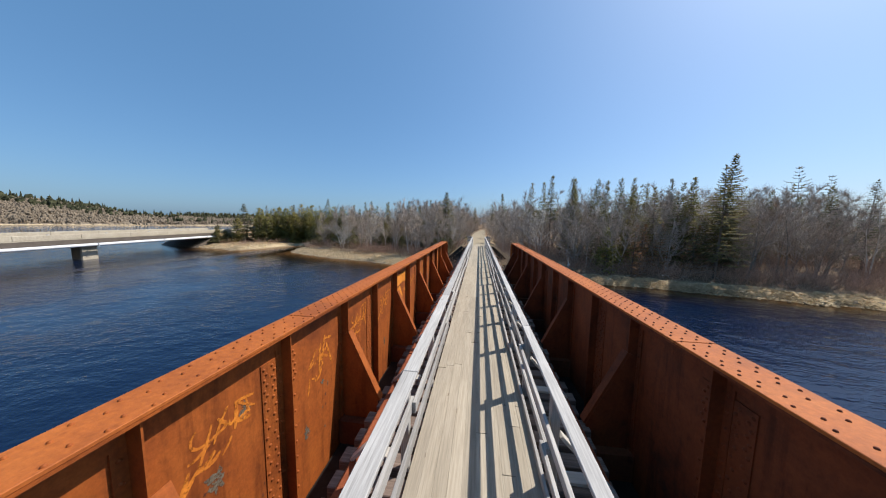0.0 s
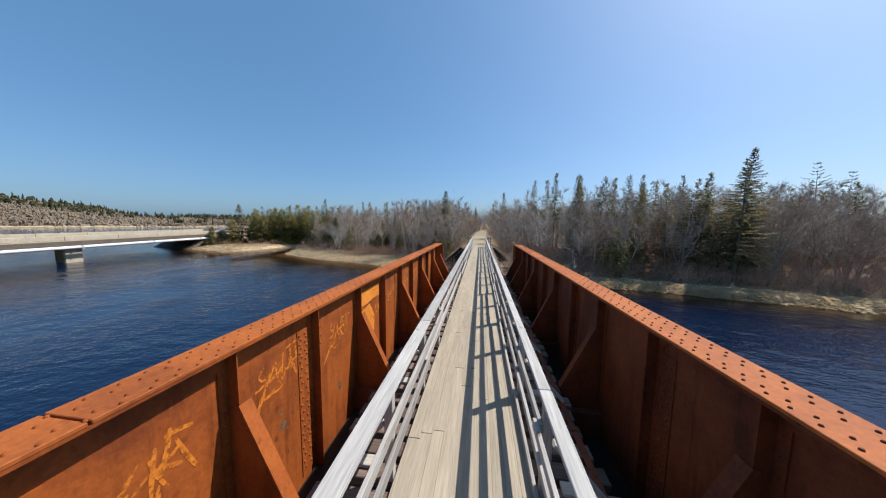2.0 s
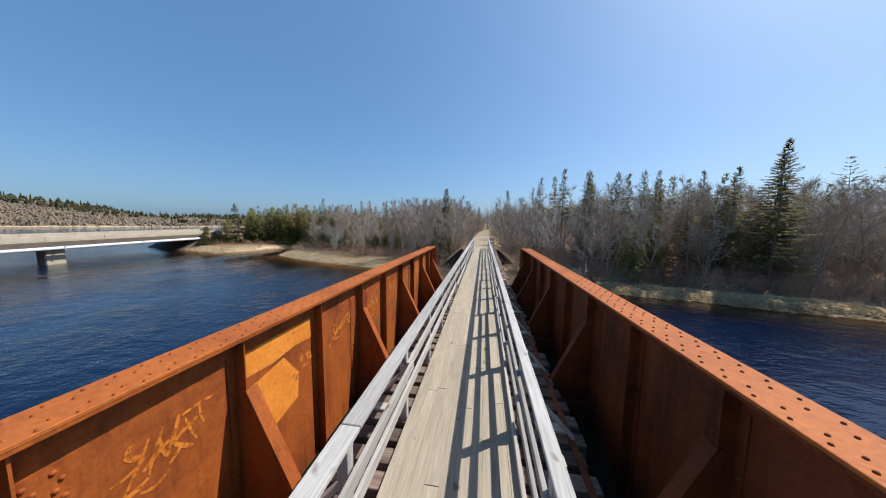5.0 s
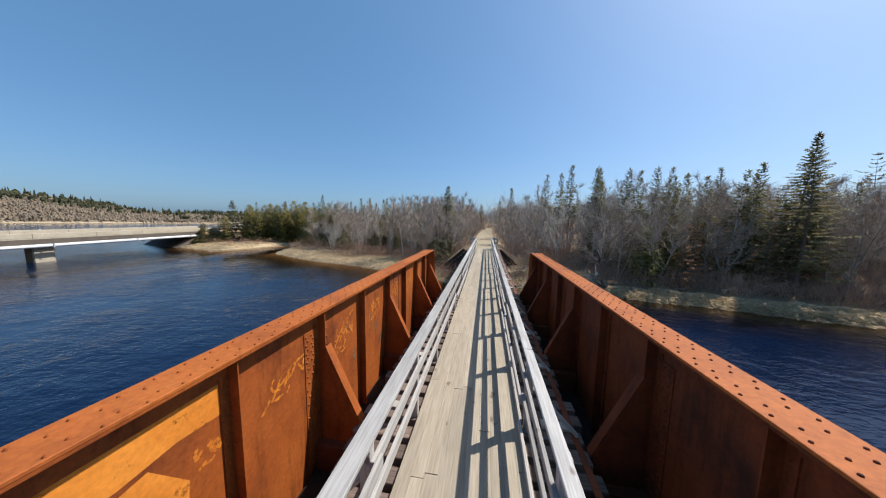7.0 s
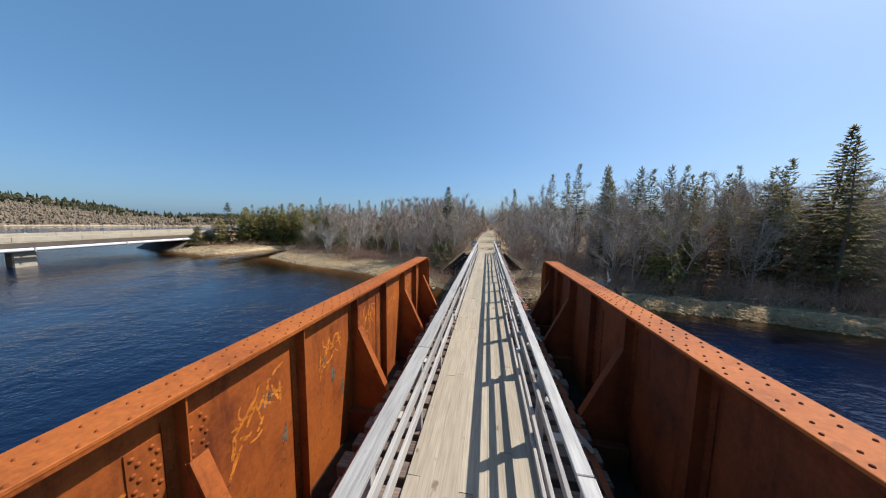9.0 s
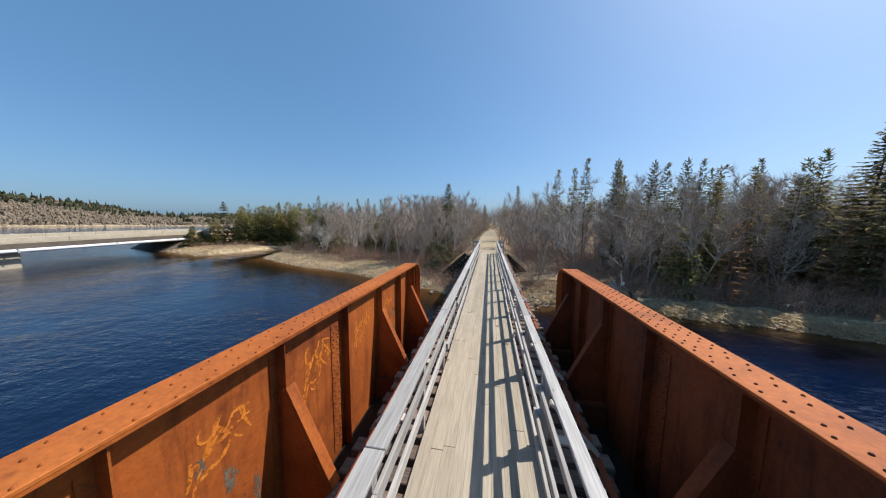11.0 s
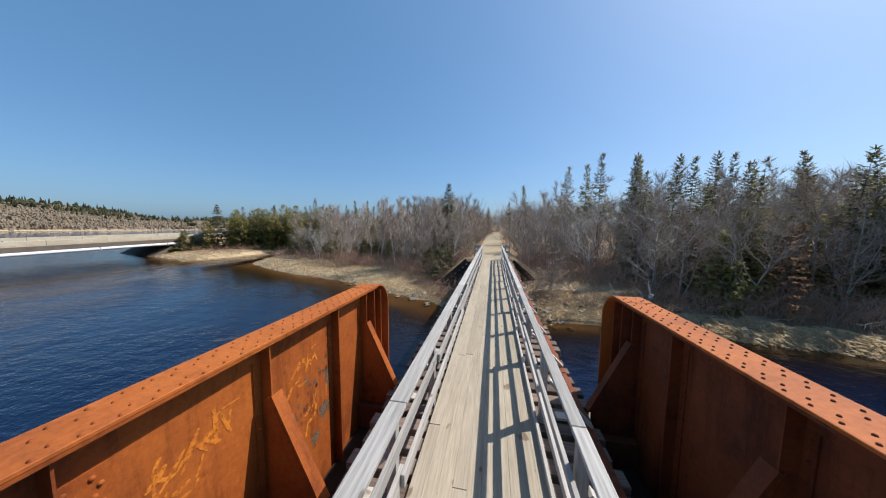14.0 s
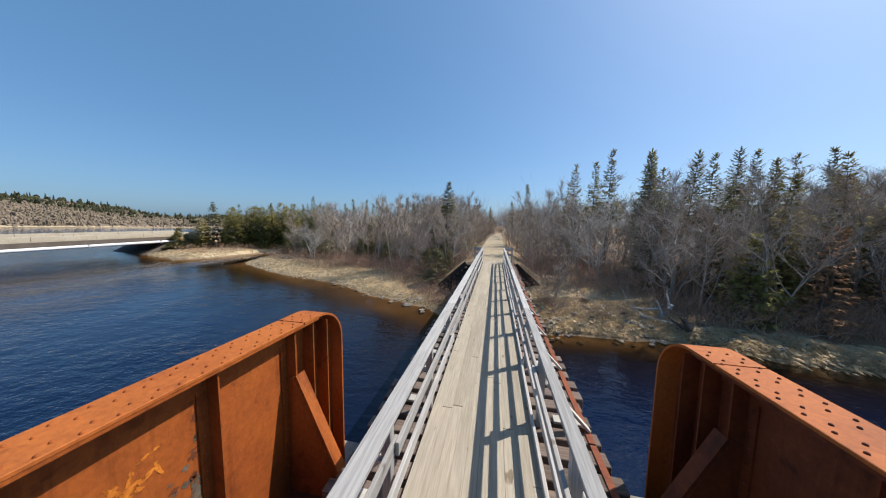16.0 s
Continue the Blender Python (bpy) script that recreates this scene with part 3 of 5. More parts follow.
for y0, y1, z0, z1, share in ((0.3, 0.95, 0.5, 1.0, 0.8), (1.6, 2.25, 0.62, 1.14, 0.9), (2.95, 3.52, 0.42, 1.12, 0.8), (4.02, 4.72, 0.62, 1.18, 1.0), (5.25, 5.90, 0.58, 1.14, 0.95), (7.02, 7.3, 0.66, 0.92, 0.6),
                              (7.65, 8.35, 0.60, 1.05, 0.7), (8.92, 9.55, 0.46, 1.14, 1.0), (10.1, 10.7, 0.60, 1.14, 0.95), (11.34, 11.9, 0.48, 1.20, 1.0), (12.5, 13.15, 0.56, 1.16, 0.95), (13.70, 14.2, 0.72, 1.14, 0.8), (13.85, 14.4, 0.1, 0.6, 0.5)):
    scrawl(y0, y1, z0, z1, share)
for y, z, ry, rz in ((1.86, 0.62, 0.10, 0.17), (1.72, 0.42, 0.16, 0.05), (2.15, 1.02, 0.08, 0.10), (2.95, 0.1, 0.07, 0.12), (3.3, 0.55, 0.05, 0.04), (4.4, 0.35, 0.08, 0.06), (5.6, 0.05, 0.05, 0.14),
                     (9.35, 0.95, 0.10, 0.13), (9.55, 0.4, 0.06, 0.16), (10.45, 0.55, 0.07, 0.18), (10.7, 0.2, 0.06, 0.2), (10.25, 0.85, 0.06, 0.09), (14.4, 0.62, 0.09, 0.2), (14.3, 0.25, 0.16, 0.14), (14.52, 0.98, 0.05, 0.12), (14.1, 0.0, 0.1, 0.1), (13.2, -0.05, 0.08, 0.05)):
    worn(y, z, ry, rz, PRIMER, "bare grey primer where paint flaked")
for i in range(46):
    y = rng.uniform(13.75, 14.42)
    worn(y, 0.95 - (14.45 - y) * 0.9 + rng.gauss(0, 0.14), rng.uniform(0.012, 0.05), rng.uniform(0.012, 0.06), rng.choice((RUST_DARK, RUST_DARK, PRIMER)), "dark flaked fleck in the paint", "flake")
for y0, y1 in ((1.6, 2.4), (3.0, 3.6), (4.1, 4.75), (8.9, 9.6), (10.1, 10.8)):
    for i in range(9):
        worn(rng.uniform(y0, y1), rng.uniform(-0.15, 0.6), rng.uniform(0.008, 0.03), rng.uniform(0.01, 0.05), rng.choice((RUST_DARK, PRIMER)), "dark flaked fleck in the paint", "flake")
vs = [(WEB_X + 0.002, y, z) for y, z in ((6.19, 1.34), (6.19, 1.08), (6.62, 1.05), (6.95, 1.09), (7.30, 1.06), (7.30, 1.34), (6.19, 0.93), (6.77, 1.03), (7.0, 0.72), (6.97, 0.40), (6.62, 0.32), (6.19, 0.58))]
child(soup("repainted_patch", vs, [(0, 1, 2, 3, 4, 5), (6, 11, 10, 9, 8, 7)], PATCH, None, "brighter ochre-orange repainted patch"), LEFT_WEB)

# floor beams and stringers under the ties
floor_frame = empty("floor_system", 0, 2, -0.72, "dark rusted floor beams and stringers under the ties", "bridge floor", kind="structure")
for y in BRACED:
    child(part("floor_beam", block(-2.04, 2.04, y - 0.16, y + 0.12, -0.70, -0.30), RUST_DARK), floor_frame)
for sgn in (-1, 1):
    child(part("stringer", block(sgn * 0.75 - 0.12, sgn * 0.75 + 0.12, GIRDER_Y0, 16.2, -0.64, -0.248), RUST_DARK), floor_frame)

# added plates: hide the water and give the gap its dark shade
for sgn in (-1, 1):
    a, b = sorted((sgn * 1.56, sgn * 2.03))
    child(part("shelf_plate", block(a, b, GIRDER_Y0, 15.2, -0.69, -0.66), SHADE_BLACK, None, "added near-black plate standing in for deep shade"), floor_frame)

# approach span: two deck girders
approach = empty("deck_girder_span", 0, 24.5, -1.5, "rusted deck girders of the shore span", "bridge girder", kind="structure")
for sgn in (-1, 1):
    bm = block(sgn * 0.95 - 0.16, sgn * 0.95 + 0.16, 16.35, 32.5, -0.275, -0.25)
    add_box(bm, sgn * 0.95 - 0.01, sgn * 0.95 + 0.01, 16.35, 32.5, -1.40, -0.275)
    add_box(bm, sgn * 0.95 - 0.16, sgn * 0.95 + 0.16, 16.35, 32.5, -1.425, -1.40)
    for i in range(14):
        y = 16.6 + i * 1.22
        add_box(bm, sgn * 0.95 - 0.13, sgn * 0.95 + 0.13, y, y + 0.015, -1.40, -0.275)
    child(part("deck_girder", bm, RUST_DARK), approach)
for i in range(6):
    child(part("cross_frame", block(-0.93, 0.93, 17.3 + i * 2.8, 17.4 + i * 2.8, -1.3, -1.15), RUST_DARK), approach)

# river pier and abutment
pier = empty("bridge_pier", 0, 15.9, WATER - 1.5, "weathered concrete river pier under the girders", "bridge pier", kind="structure")
bm = block(-2.35, 2.35, 15.15, 16.45, WATER - 2, -0.98, 0.05)
child(part("shaft", bm, CONCRETE_OLD), pier)
child(part("bearing_seat", block(-2.3, 2.3, 15.3, 16.42, -0.98, -0.73, 0.02), CONCRETE_OLD), pier)
child(part("bearing_block", block(-1.2, 1.2, 16.15, 16.44, -0.73, -0.66), CONCRETE_OLD), pier)

abut = empty("timber_abutment", 0, 32.6, -2.5, "dark creosoted timber abutment with sloping wing walls", "abutment", kind="structure")
for i in range(8):
    z1 = -0.32 - i * 0.27
    half = 1.95 + i * 0.30
    child(part("timber", block(-half, half, 32.5, 32.77, z1 - 0.262, z1, 0.012), CREOSOTE), abut)
for sgn in (-1, 1):
    for k in range(4):
        x = sgn * (0.6 + k * 0.82)
        child(part("pile", block(x - 0.13, x + 0.13, 32.23, 32.497, -2.9, -0.4 - max(0, k - 1) * 0.75, 0.02), CREOSOTE), abut)
for sgn in (-1, 1):
    bm = block(0.0, 3.25, -0.15, 0.15, -0.30, 0.04, 0.02)
    bmesh.ops.transform(bm, matrix=Matrix.Translation((sgn * 1.72, 32.63, -0.10)) @ Euler((0, radians(42.0 if sgn > 0 else 138.0), 0)).to_matrix().to_4x4(), verts=bm.verts)
    if sgn < 0:
        bmesh.ops.translate(bm, vec=(-0.18, 0, -0.20), verts=bm.verts)
    child(part("coping", bm, CREOSOTE), abut)
child(part("bank_seat", block(-1.5, 1.5, 32.0, 32.229, -1.75, -1.43, 0.02), CREOSOTE), abut)

# ties
ties = empty("tie_deck", 0, 10, -0.25, "weathered grey-brown timber bridge ties laid across", "bridge ties", kind="structure")
bm = block(-1.5, 1.5, -0.1, 0.1, -0.245, -0.045, 0.008)
tie_me = bpy.data.meshes.new("tie")
bm.to_mesh(tie_me)
bm.free()
rng = random.Random(3)
TIE_YS = [-11.2 + i * 0.30 for i in range(146)]
for y in TIE_YS:
    ob = link("tie", tie_me, TIE_WOOD)
    ob.location = (rng.uniform(-0.06, 0.06), y, rng.uniform(-0.004, 0.0))
    ob.rotation_euler = (0, 0, rng.uniform(-0.008, 0.008))
    child(ob, ties)
for sgn in (-1, 1):
    for i in range(8):
        y = -11.2 + i * 5.5
        child(part("guard_bar", block(sgn * 1.34, sgn * 1.415, y, min(y + 5.47, 32.35), -0.044, -0.030), GUARD_RUST, None, "flat rusted guard bar"), ties)

# ---- wooden deck and railings ----
deck = empty("deck", 0, 10, -0.042, "pale weathered plank deck of the footway", "deck", kind="structure")
rng = random.Random(5)
deck_lengths = (3.05, 3.66, 4.27, 4.88)
deck_mesh = {}
for L in deck_lengths:
    deck_mesh[L] = beam_mesh("plank", L - 0.008, 0.1424, 0.038, DECK_WOOD, 0.0015)
COLS = 10
for c in range(COLS):
    x = (c - (COLS - 1) / 2) * 0.1432
    y = -11.3 - rng.uniform(0, 2.5)
    while y < 32.3:
        L = rng.choice(deck_lengths)
        if y + L > 32.9:
            L = min(deck_lengths, key=lambda v: abs(y + v - 32.6))
        ob = link("plank", deck_mesh[L], DECK_WOOD)
        ob.location = (x + rng.uniform(-0.0012, 0.0012), y + L / 2, -0.0195 + rng.uniform(-0.0025, 0.0015))
        ob.rotation_euler = (0, rng.uniform(-0.008, 0.008), 0)
        child(ob, deck)
        y += L

POST_STEP, POST_0 = 1.52, 16.5 - 1.52 * 18
POSTS = [POST_0 + i * POST_STEP for i in range(29)]
post_me = beam_mesh("post", 1.105, 0.089, 0.089, RAIL_WOOD)
brace_me = beam_mesh("brace", 0.82, 0.089, 0.038, PALE_WOOD)
sole_me = beam_mesh("sole_plate", 0.36, 0.14, 0.038, PALE_WOOD)
rail_me = {(s, n): beam_mesh("rail_board", n * POST_STEP + 0.10, 0.038, h, RAIL_WOOD, 0.004) for n in (1, 2, 3) for s, h in ((1, 0.089), (-1, 0.125))}
curb_me = {n: beam_mesh("curb", n * POST_STEP - 0.008, 0.038, 0.088, RAIL_WOOD, 0.005) for n in (1, 2, 3)}
cap_me = {(s, n): beam_mesh("cap_board", n * POST_STEP - 0.008, w, 0.038, RAIL_WOOD, 0.005) for n in (1, 2, 3) for s, w in ((1, 0.112), (-1, 0.158))}


def railing(sgn, label):
    base = empty("railing", sgn * 0.78, 10, -0.04, label, "railing", "railings of the footway")
    r = random.Random(20 + sgn)
    for y in POSTS:
        ob = link("post", post_me, RAIL_WOOD)
        ob.matrix_world = pose(sgn * 0.773, y, 0.50, 90 + r.uniform(-0.6, 0.6), 0, 0)
        ob.matrix_basis = pose(sgn * 0.773, y, 0.50, 90 + r.uniform(-0.6, 0.6), 0, 0)
        child(ob, base)
        ob = link("brace", brace_me, PALE_WOOD)
        a, b = Vector((sgn * 0.848, y + 0.01, 0.56)), Vector((sgn * 1.40, y + 0.01, -0.02))
        q = (b - a).to_track_quat("Y", "Z").to_matrix().to_4x4()
        ob.matrix_basis = Matrix.Translation((a + b) / 2) @ q
        child(ob, base)
        ob = link("sole_plate", sole_me, PALE_WOOD)
        ob.matrix_basis = pose(sgn * 1.16, y + 0.13, -0.0245, 0, 0, 90 + r.uniform(-2, 2))
        child(ob, base)
    levels = [(0.730, "rail_board"), (0.405, "rail_board"), (1.081, "cap_board")]
    if sgn > 0:
        levels.append((0.046, "curb"))
    for level, (zc, name) in enumerate(levels):
        i, turn = -(level % 3), 0
        while i < len(POSTS) - 1:
            n = r.choice((2, 3, 3))
            j0, j1 = max(i, 0), min(i + n, len(POSTS) - 1)
            i += n
            if j1 <= j0:
                continue
            turn += 1
            wobble = name == "rail_board"
            me = {"cap_board": cap_me.get((sgn, j1 - j0)), "curb": curb_me[j1 - j0]}.get(name, rail_me[sgn, j1 - j0])
            # rails lap at the posts: every second board lies on the inner side
            x = sgn * {"cap_board": 0.738 if sgn > 0 else 0.720, "curb": 0.690 - 0.018 * (turn % 2)}.get(name, 0.7075 - 0.0395 * (turn % 3 == 1))
            ob = link(name, me, RAIL_WOOD)
            ob.matrix_basis = pose(x, (POSTS[j0] + POSTS[j1]) / 2, zc + r.uniform(-0.010, 0.010) * wobble, r.uniform(-0.12, 0.12) * wobble, r.uniform(-1.5, 1.5) * wobble, 0)
            child(ob, base)
    # flared end at the shore
    yend = POSTS[-1]
    for zc, w, h, name in ((0.98, 0.04, 0.17, "rail_board"), (0.62, 0.04, 0.16, "rail_board"), (1.085, 0.13, 0.04, "cap_board")):
        ob = link(name, beam_mesh("end_board", 0.7, w, h, RAIL_WOOD), RAIL_WOOD)
        ob.matrix_basis = Matrix.Translation((sgn * 1.03, yend + 0.12, zc)) @ pose(0, 0, 0, 0, 0, -sgn * 72)
        child(ob, base)
    for dx in (1.02, 1.30):
        ob = link("post", post_me, RAIL_WOOD)
        ob.matrix_basis = pose(sgn * dx, yend + 0.07 + 0.3 * (dx - 0.8), 0.6, 90, 0, 0)
        child(ob, base)
    return base


railing(-1, "weathered silver-grey board railing with flat cap, sunlit")
railing(1, "weathered grey board railing with braces to the ties")

# ---- the road bridge upstream ----
hw = empty("road_bridge", -51.5, 28.7, WATER, "beige concrete road bridge with brown girder and white pipe", "road bridge")
hd = Vector((-0.24, 0.97, 0)).normalized()
HM = Matrix((Vector((-hd.y, hd.x, 0)), hd, Vector((0, 0, 1)))).transposed().to_4x4()
HM = Matrix.Translation((-51.5, 28.7, 0)) @ HM
SKEW = Matrix(((1, 0, 0, 0), (0.52, 1, 0, 0), (0, 0, 1, 0), (0, 0, 0, 1)))


def hpart(name, bm, mat, lab="", par=None, skew=False):
    bmesh.ops.transform(bm, matrix=HM @ SKEW if skew else HM, verts=bm.verts)
    return child(part(name, bm, mat, None, lab), par or hw)


hpart("slab", block(-0.35, 10.6, -90, 34, -0.24, 0.02), CONCRETE)
hpart("road_surface", block(0.15, 10.0, -90, 60, 0.024, 0.06), ASPHALT)
for i in range(21):
    s0 = -90 + i * 5.9
    for u0, u1 in ((-0.3, 0.02), (10.2, 10.5)):
        wall = hpart("parapet", block(u0, u1, s0, s0 + 5.88, 0.025, 0.58, 0.03), CONCRETE)
        hpart("marker_post", block(u0 + 0.07, u1 - 0.07, s0 + 2.8, s0 + 3.0, 0.581, 0.66), GALV, "", wall)
for w in (0.5, 3.6, 6.7, 9.8):
    hpart("beam", block(w - 0.2, w + 0.2, -90, 21, -1.0, -0.241), BROWN_STEEL, "brown painted steel beam")
hpart("fascia", block(-0.36, -0.28, -90, 23, -0.72, -0.075), BROWN_STEEL)
pv, pf = [], []
tube(pv, pf, [Vector((-0.6, s, -0.86)) for s in (-90, -60, -30, 0, 21.0)], [0.2] * 5, 10)
pipe = soup("pipe", [HM @ v for v in pv], pf, WHITE_PIPE, None, "white insulated pipe")
pipe.data.polygons.foreach_set("use_smooth", [True] * len(pf))
child(pipe, hw)
for i in range(12):
    s = -84 + i * 9.3
    hpart("pipe_hanger", block(-0.83, -0.37, s, s + 0.14, -1.09, -0.63), GALV, "", pipe)
for s in (-1.4, -29, -56):
    hpart("pier", block(0.35, 3.2, s, s + 1.9, WATER - 2.5, -1.001, 0.14), CONCRETE, "stained concrete pier standing in the river", skew=True)
hpart("abutment", block(-0.3, 10.6, 20.6, 24, WATER - 1.5, -0.242), CONCRETE_OLD, skew=True)
bm = bmesh.new()
vs = [bm.verts.new(v) for v in ((-0.4, 20.59, -0.95), (10.9, 20.59, -0.95), (10.9, 15.6, WATER - 0.15), (-0.4, 15.6, WATER - 0.15), (-0.4, 20.59, WATER - 0.6), (10.9, 20.59, WATER - 0.6))]
for f in ((0, 1, 2, 3), (0, 3, 4), (1, 5, 2), (3, 2, 5, 4)):
    bm.faces.new([vs[i] for i in f])
bmesh.ops.recalc_face_normals(bm, faces=bm.faces)
hpart("slope_paving", bm, BROWN_STEEL, "dark paved slope under the deck", skew=True)
bm = bmesh.new()
low, top = [], []
for u, s in ((-3.0, 21.5), (-3.0, 60), (13.6, 60), (13.6, 26)):
    low.append(bm.verts.new((u, s, WATER - 0.4)))
for u, s in ((-0.5, 21.5), (-0.5, 60), (10.8, 60), (10.8, 26)):
    top.append(bm.verts.new((u, s, -0.26)))
bm.faces.new(top)
for i in range(4):
    bm.faces.new((low[i], low[(i + 1) % 4], top[(i + 1) % 4], top[i]))
bmesh.ops.recalc_face_normals(bm, faces=bm.faces)
hpart("embankment", bm, GROUND, "straw-covered road embankment")

# ---- trees ----
def wander(p, d, length, n, bend, r, lift=0.0):
    """Points of a branch that starts at p towards d."""
    pts = [p.copy()]
    d = d.normalized()
    for _ in range(n):
        d = (d + Vector((r.uniform(-bend, bend), r.uniform(-bend, bend), r.uniform(-bend, bend) + lift))).normalized()
        pts.append(pts[-1] + d * (length / n))
    return pts


def twig(vs, fs, p, d, L, r0):
    """One fine tapering twig."""
    d = d.normalized()
    u = d.orthogonal().normalized() * r0
    w = d.cross(u)
    b = len(vs)
    vs += [p + u, p - u * 0.5 + w * 0.87, p - u * 0.5 - w * 0.87, p + d * L]
    fs += [(b, b + 1, b + 3), (b + 1, b + 2, b + 3), (b + 2, b, b + 3)]


def bare_tree(seed, h, spread, stems=1, fine=5, name="bare_tree", bark=None, twigs=None, stout=1.0):
    r = random.Random(seed)
    tv, tf, cv, cf = [], [], [], []
    for s in range(stems):
        lean = Vector((r.uniform(-0.22, 0.22), r.uniform(-0.22, 0.22), 1)) if stems > 1 else Vector((r.uniform(-0.07, 0.07), r.uniform(-0.07, 0.07), 1))
        hh = h * (1 if s == 0 else r.uniform(0.65, 0.95))
        base = Vector((r.uniform(-0.2, 0.2), r.uniform(-0.2, 0.2), -0.25)) if stems > 1 else Vector((0, 0, -0.25))
        pts = wander(base, lean, hh, 9, 0.10, r, 0.05)
        r0 = (0.0082 * hh + 0.008) * stout
        tube(tv, tf, pts, [r0 * (1.25 if i == 0 else 1) * (1 - i / 9.6) for i in range(10)], 6)
        nl = int(15 / stems ** 0.5)
        for i in range(nl):
            k = 0.22 + 0.75 * (i + r.random()) / nl
            seg = min(int(k * 9), 8)
            p = pts[seg].lerp(pts[seg + 1], k * 9 - seg)
            a = r.uniform(0, 2 * math.pi)
            L = spread * h * (0.55 + 0.45 * math.sin(math.pi * min(1, k * 1.15))) * r.uniform(0.6, 1.1) * (1.15 - 0.6 * k)
            limb = wander(p, Vector((math.cos(a), math.sin(a), r.uniform(0.3, 1.15))), L, 5, 0.24, r, 0.07)
            lr = r0 * (1 - k) * 0.65 + 0.012 * stout
            tube(cv, cf, limb, [lr * (1 - 0.8 * j / 5) for j in range(6)], 4)
            for j in range(1, 6):
                for _ in range(2 if j > 1 else 1):
                    q = limb[j]
                    d = (limb[j] - limb[j - 1]).normalized() + Vector((r.uniform(-0.9, 0.9), r.uniform(-0.9, 0.9), r.uniform(-0.25, 0.75)))
                    sub = wander(q, d, L * r.uniform(0.28, 0.55), 2, 0.25, r, 0.08)
                    tube(cv, cf, sub, [0.011, 0.008, 0.004], 3)
                    for m in range(fine):
                        t = sub[r.randint(0, 1)].lerp(sub[2], r.random())
                        e = d.normalized() + Vector((r.uniform(-1, 1), r.uniform(-1, 1), r.uniform(-0.3, 0.9)))
                        twig(cv, cf, t, e, r.uniform(0.3, 0.85), 0.0075)
    ob = empty(name, 0, 0, 0, "", "tree")
    soup("trunk", tv, tf, bark or BARK, ob)
    soup("crown", cv, cf, twigs or TWIG, ob)
    return ob


def spray(cv, cf, p, d, up, L, w, droop):
    """A small bent frond of needles: two kites with a fold."""
    side = d.cross(up)
    side = side.normalized() if side.length > 1e-6 else Vector((1, 0, 0))
    b = len(cv)
    mid = p + d * L * 0.45 + up * 0.02
    tip = p + d * L - Vector((0, 0, droop * L))
    cv += [p, mid + side * w - up * 0.03, mid, mid - side * w - up * 0.03, tip]
    cf += [(b, b + 1, b + 2), (b + 1, b + 4, b + 2), (b, b + 2, b + 3), (b + 2, b + 4, b + 3)]


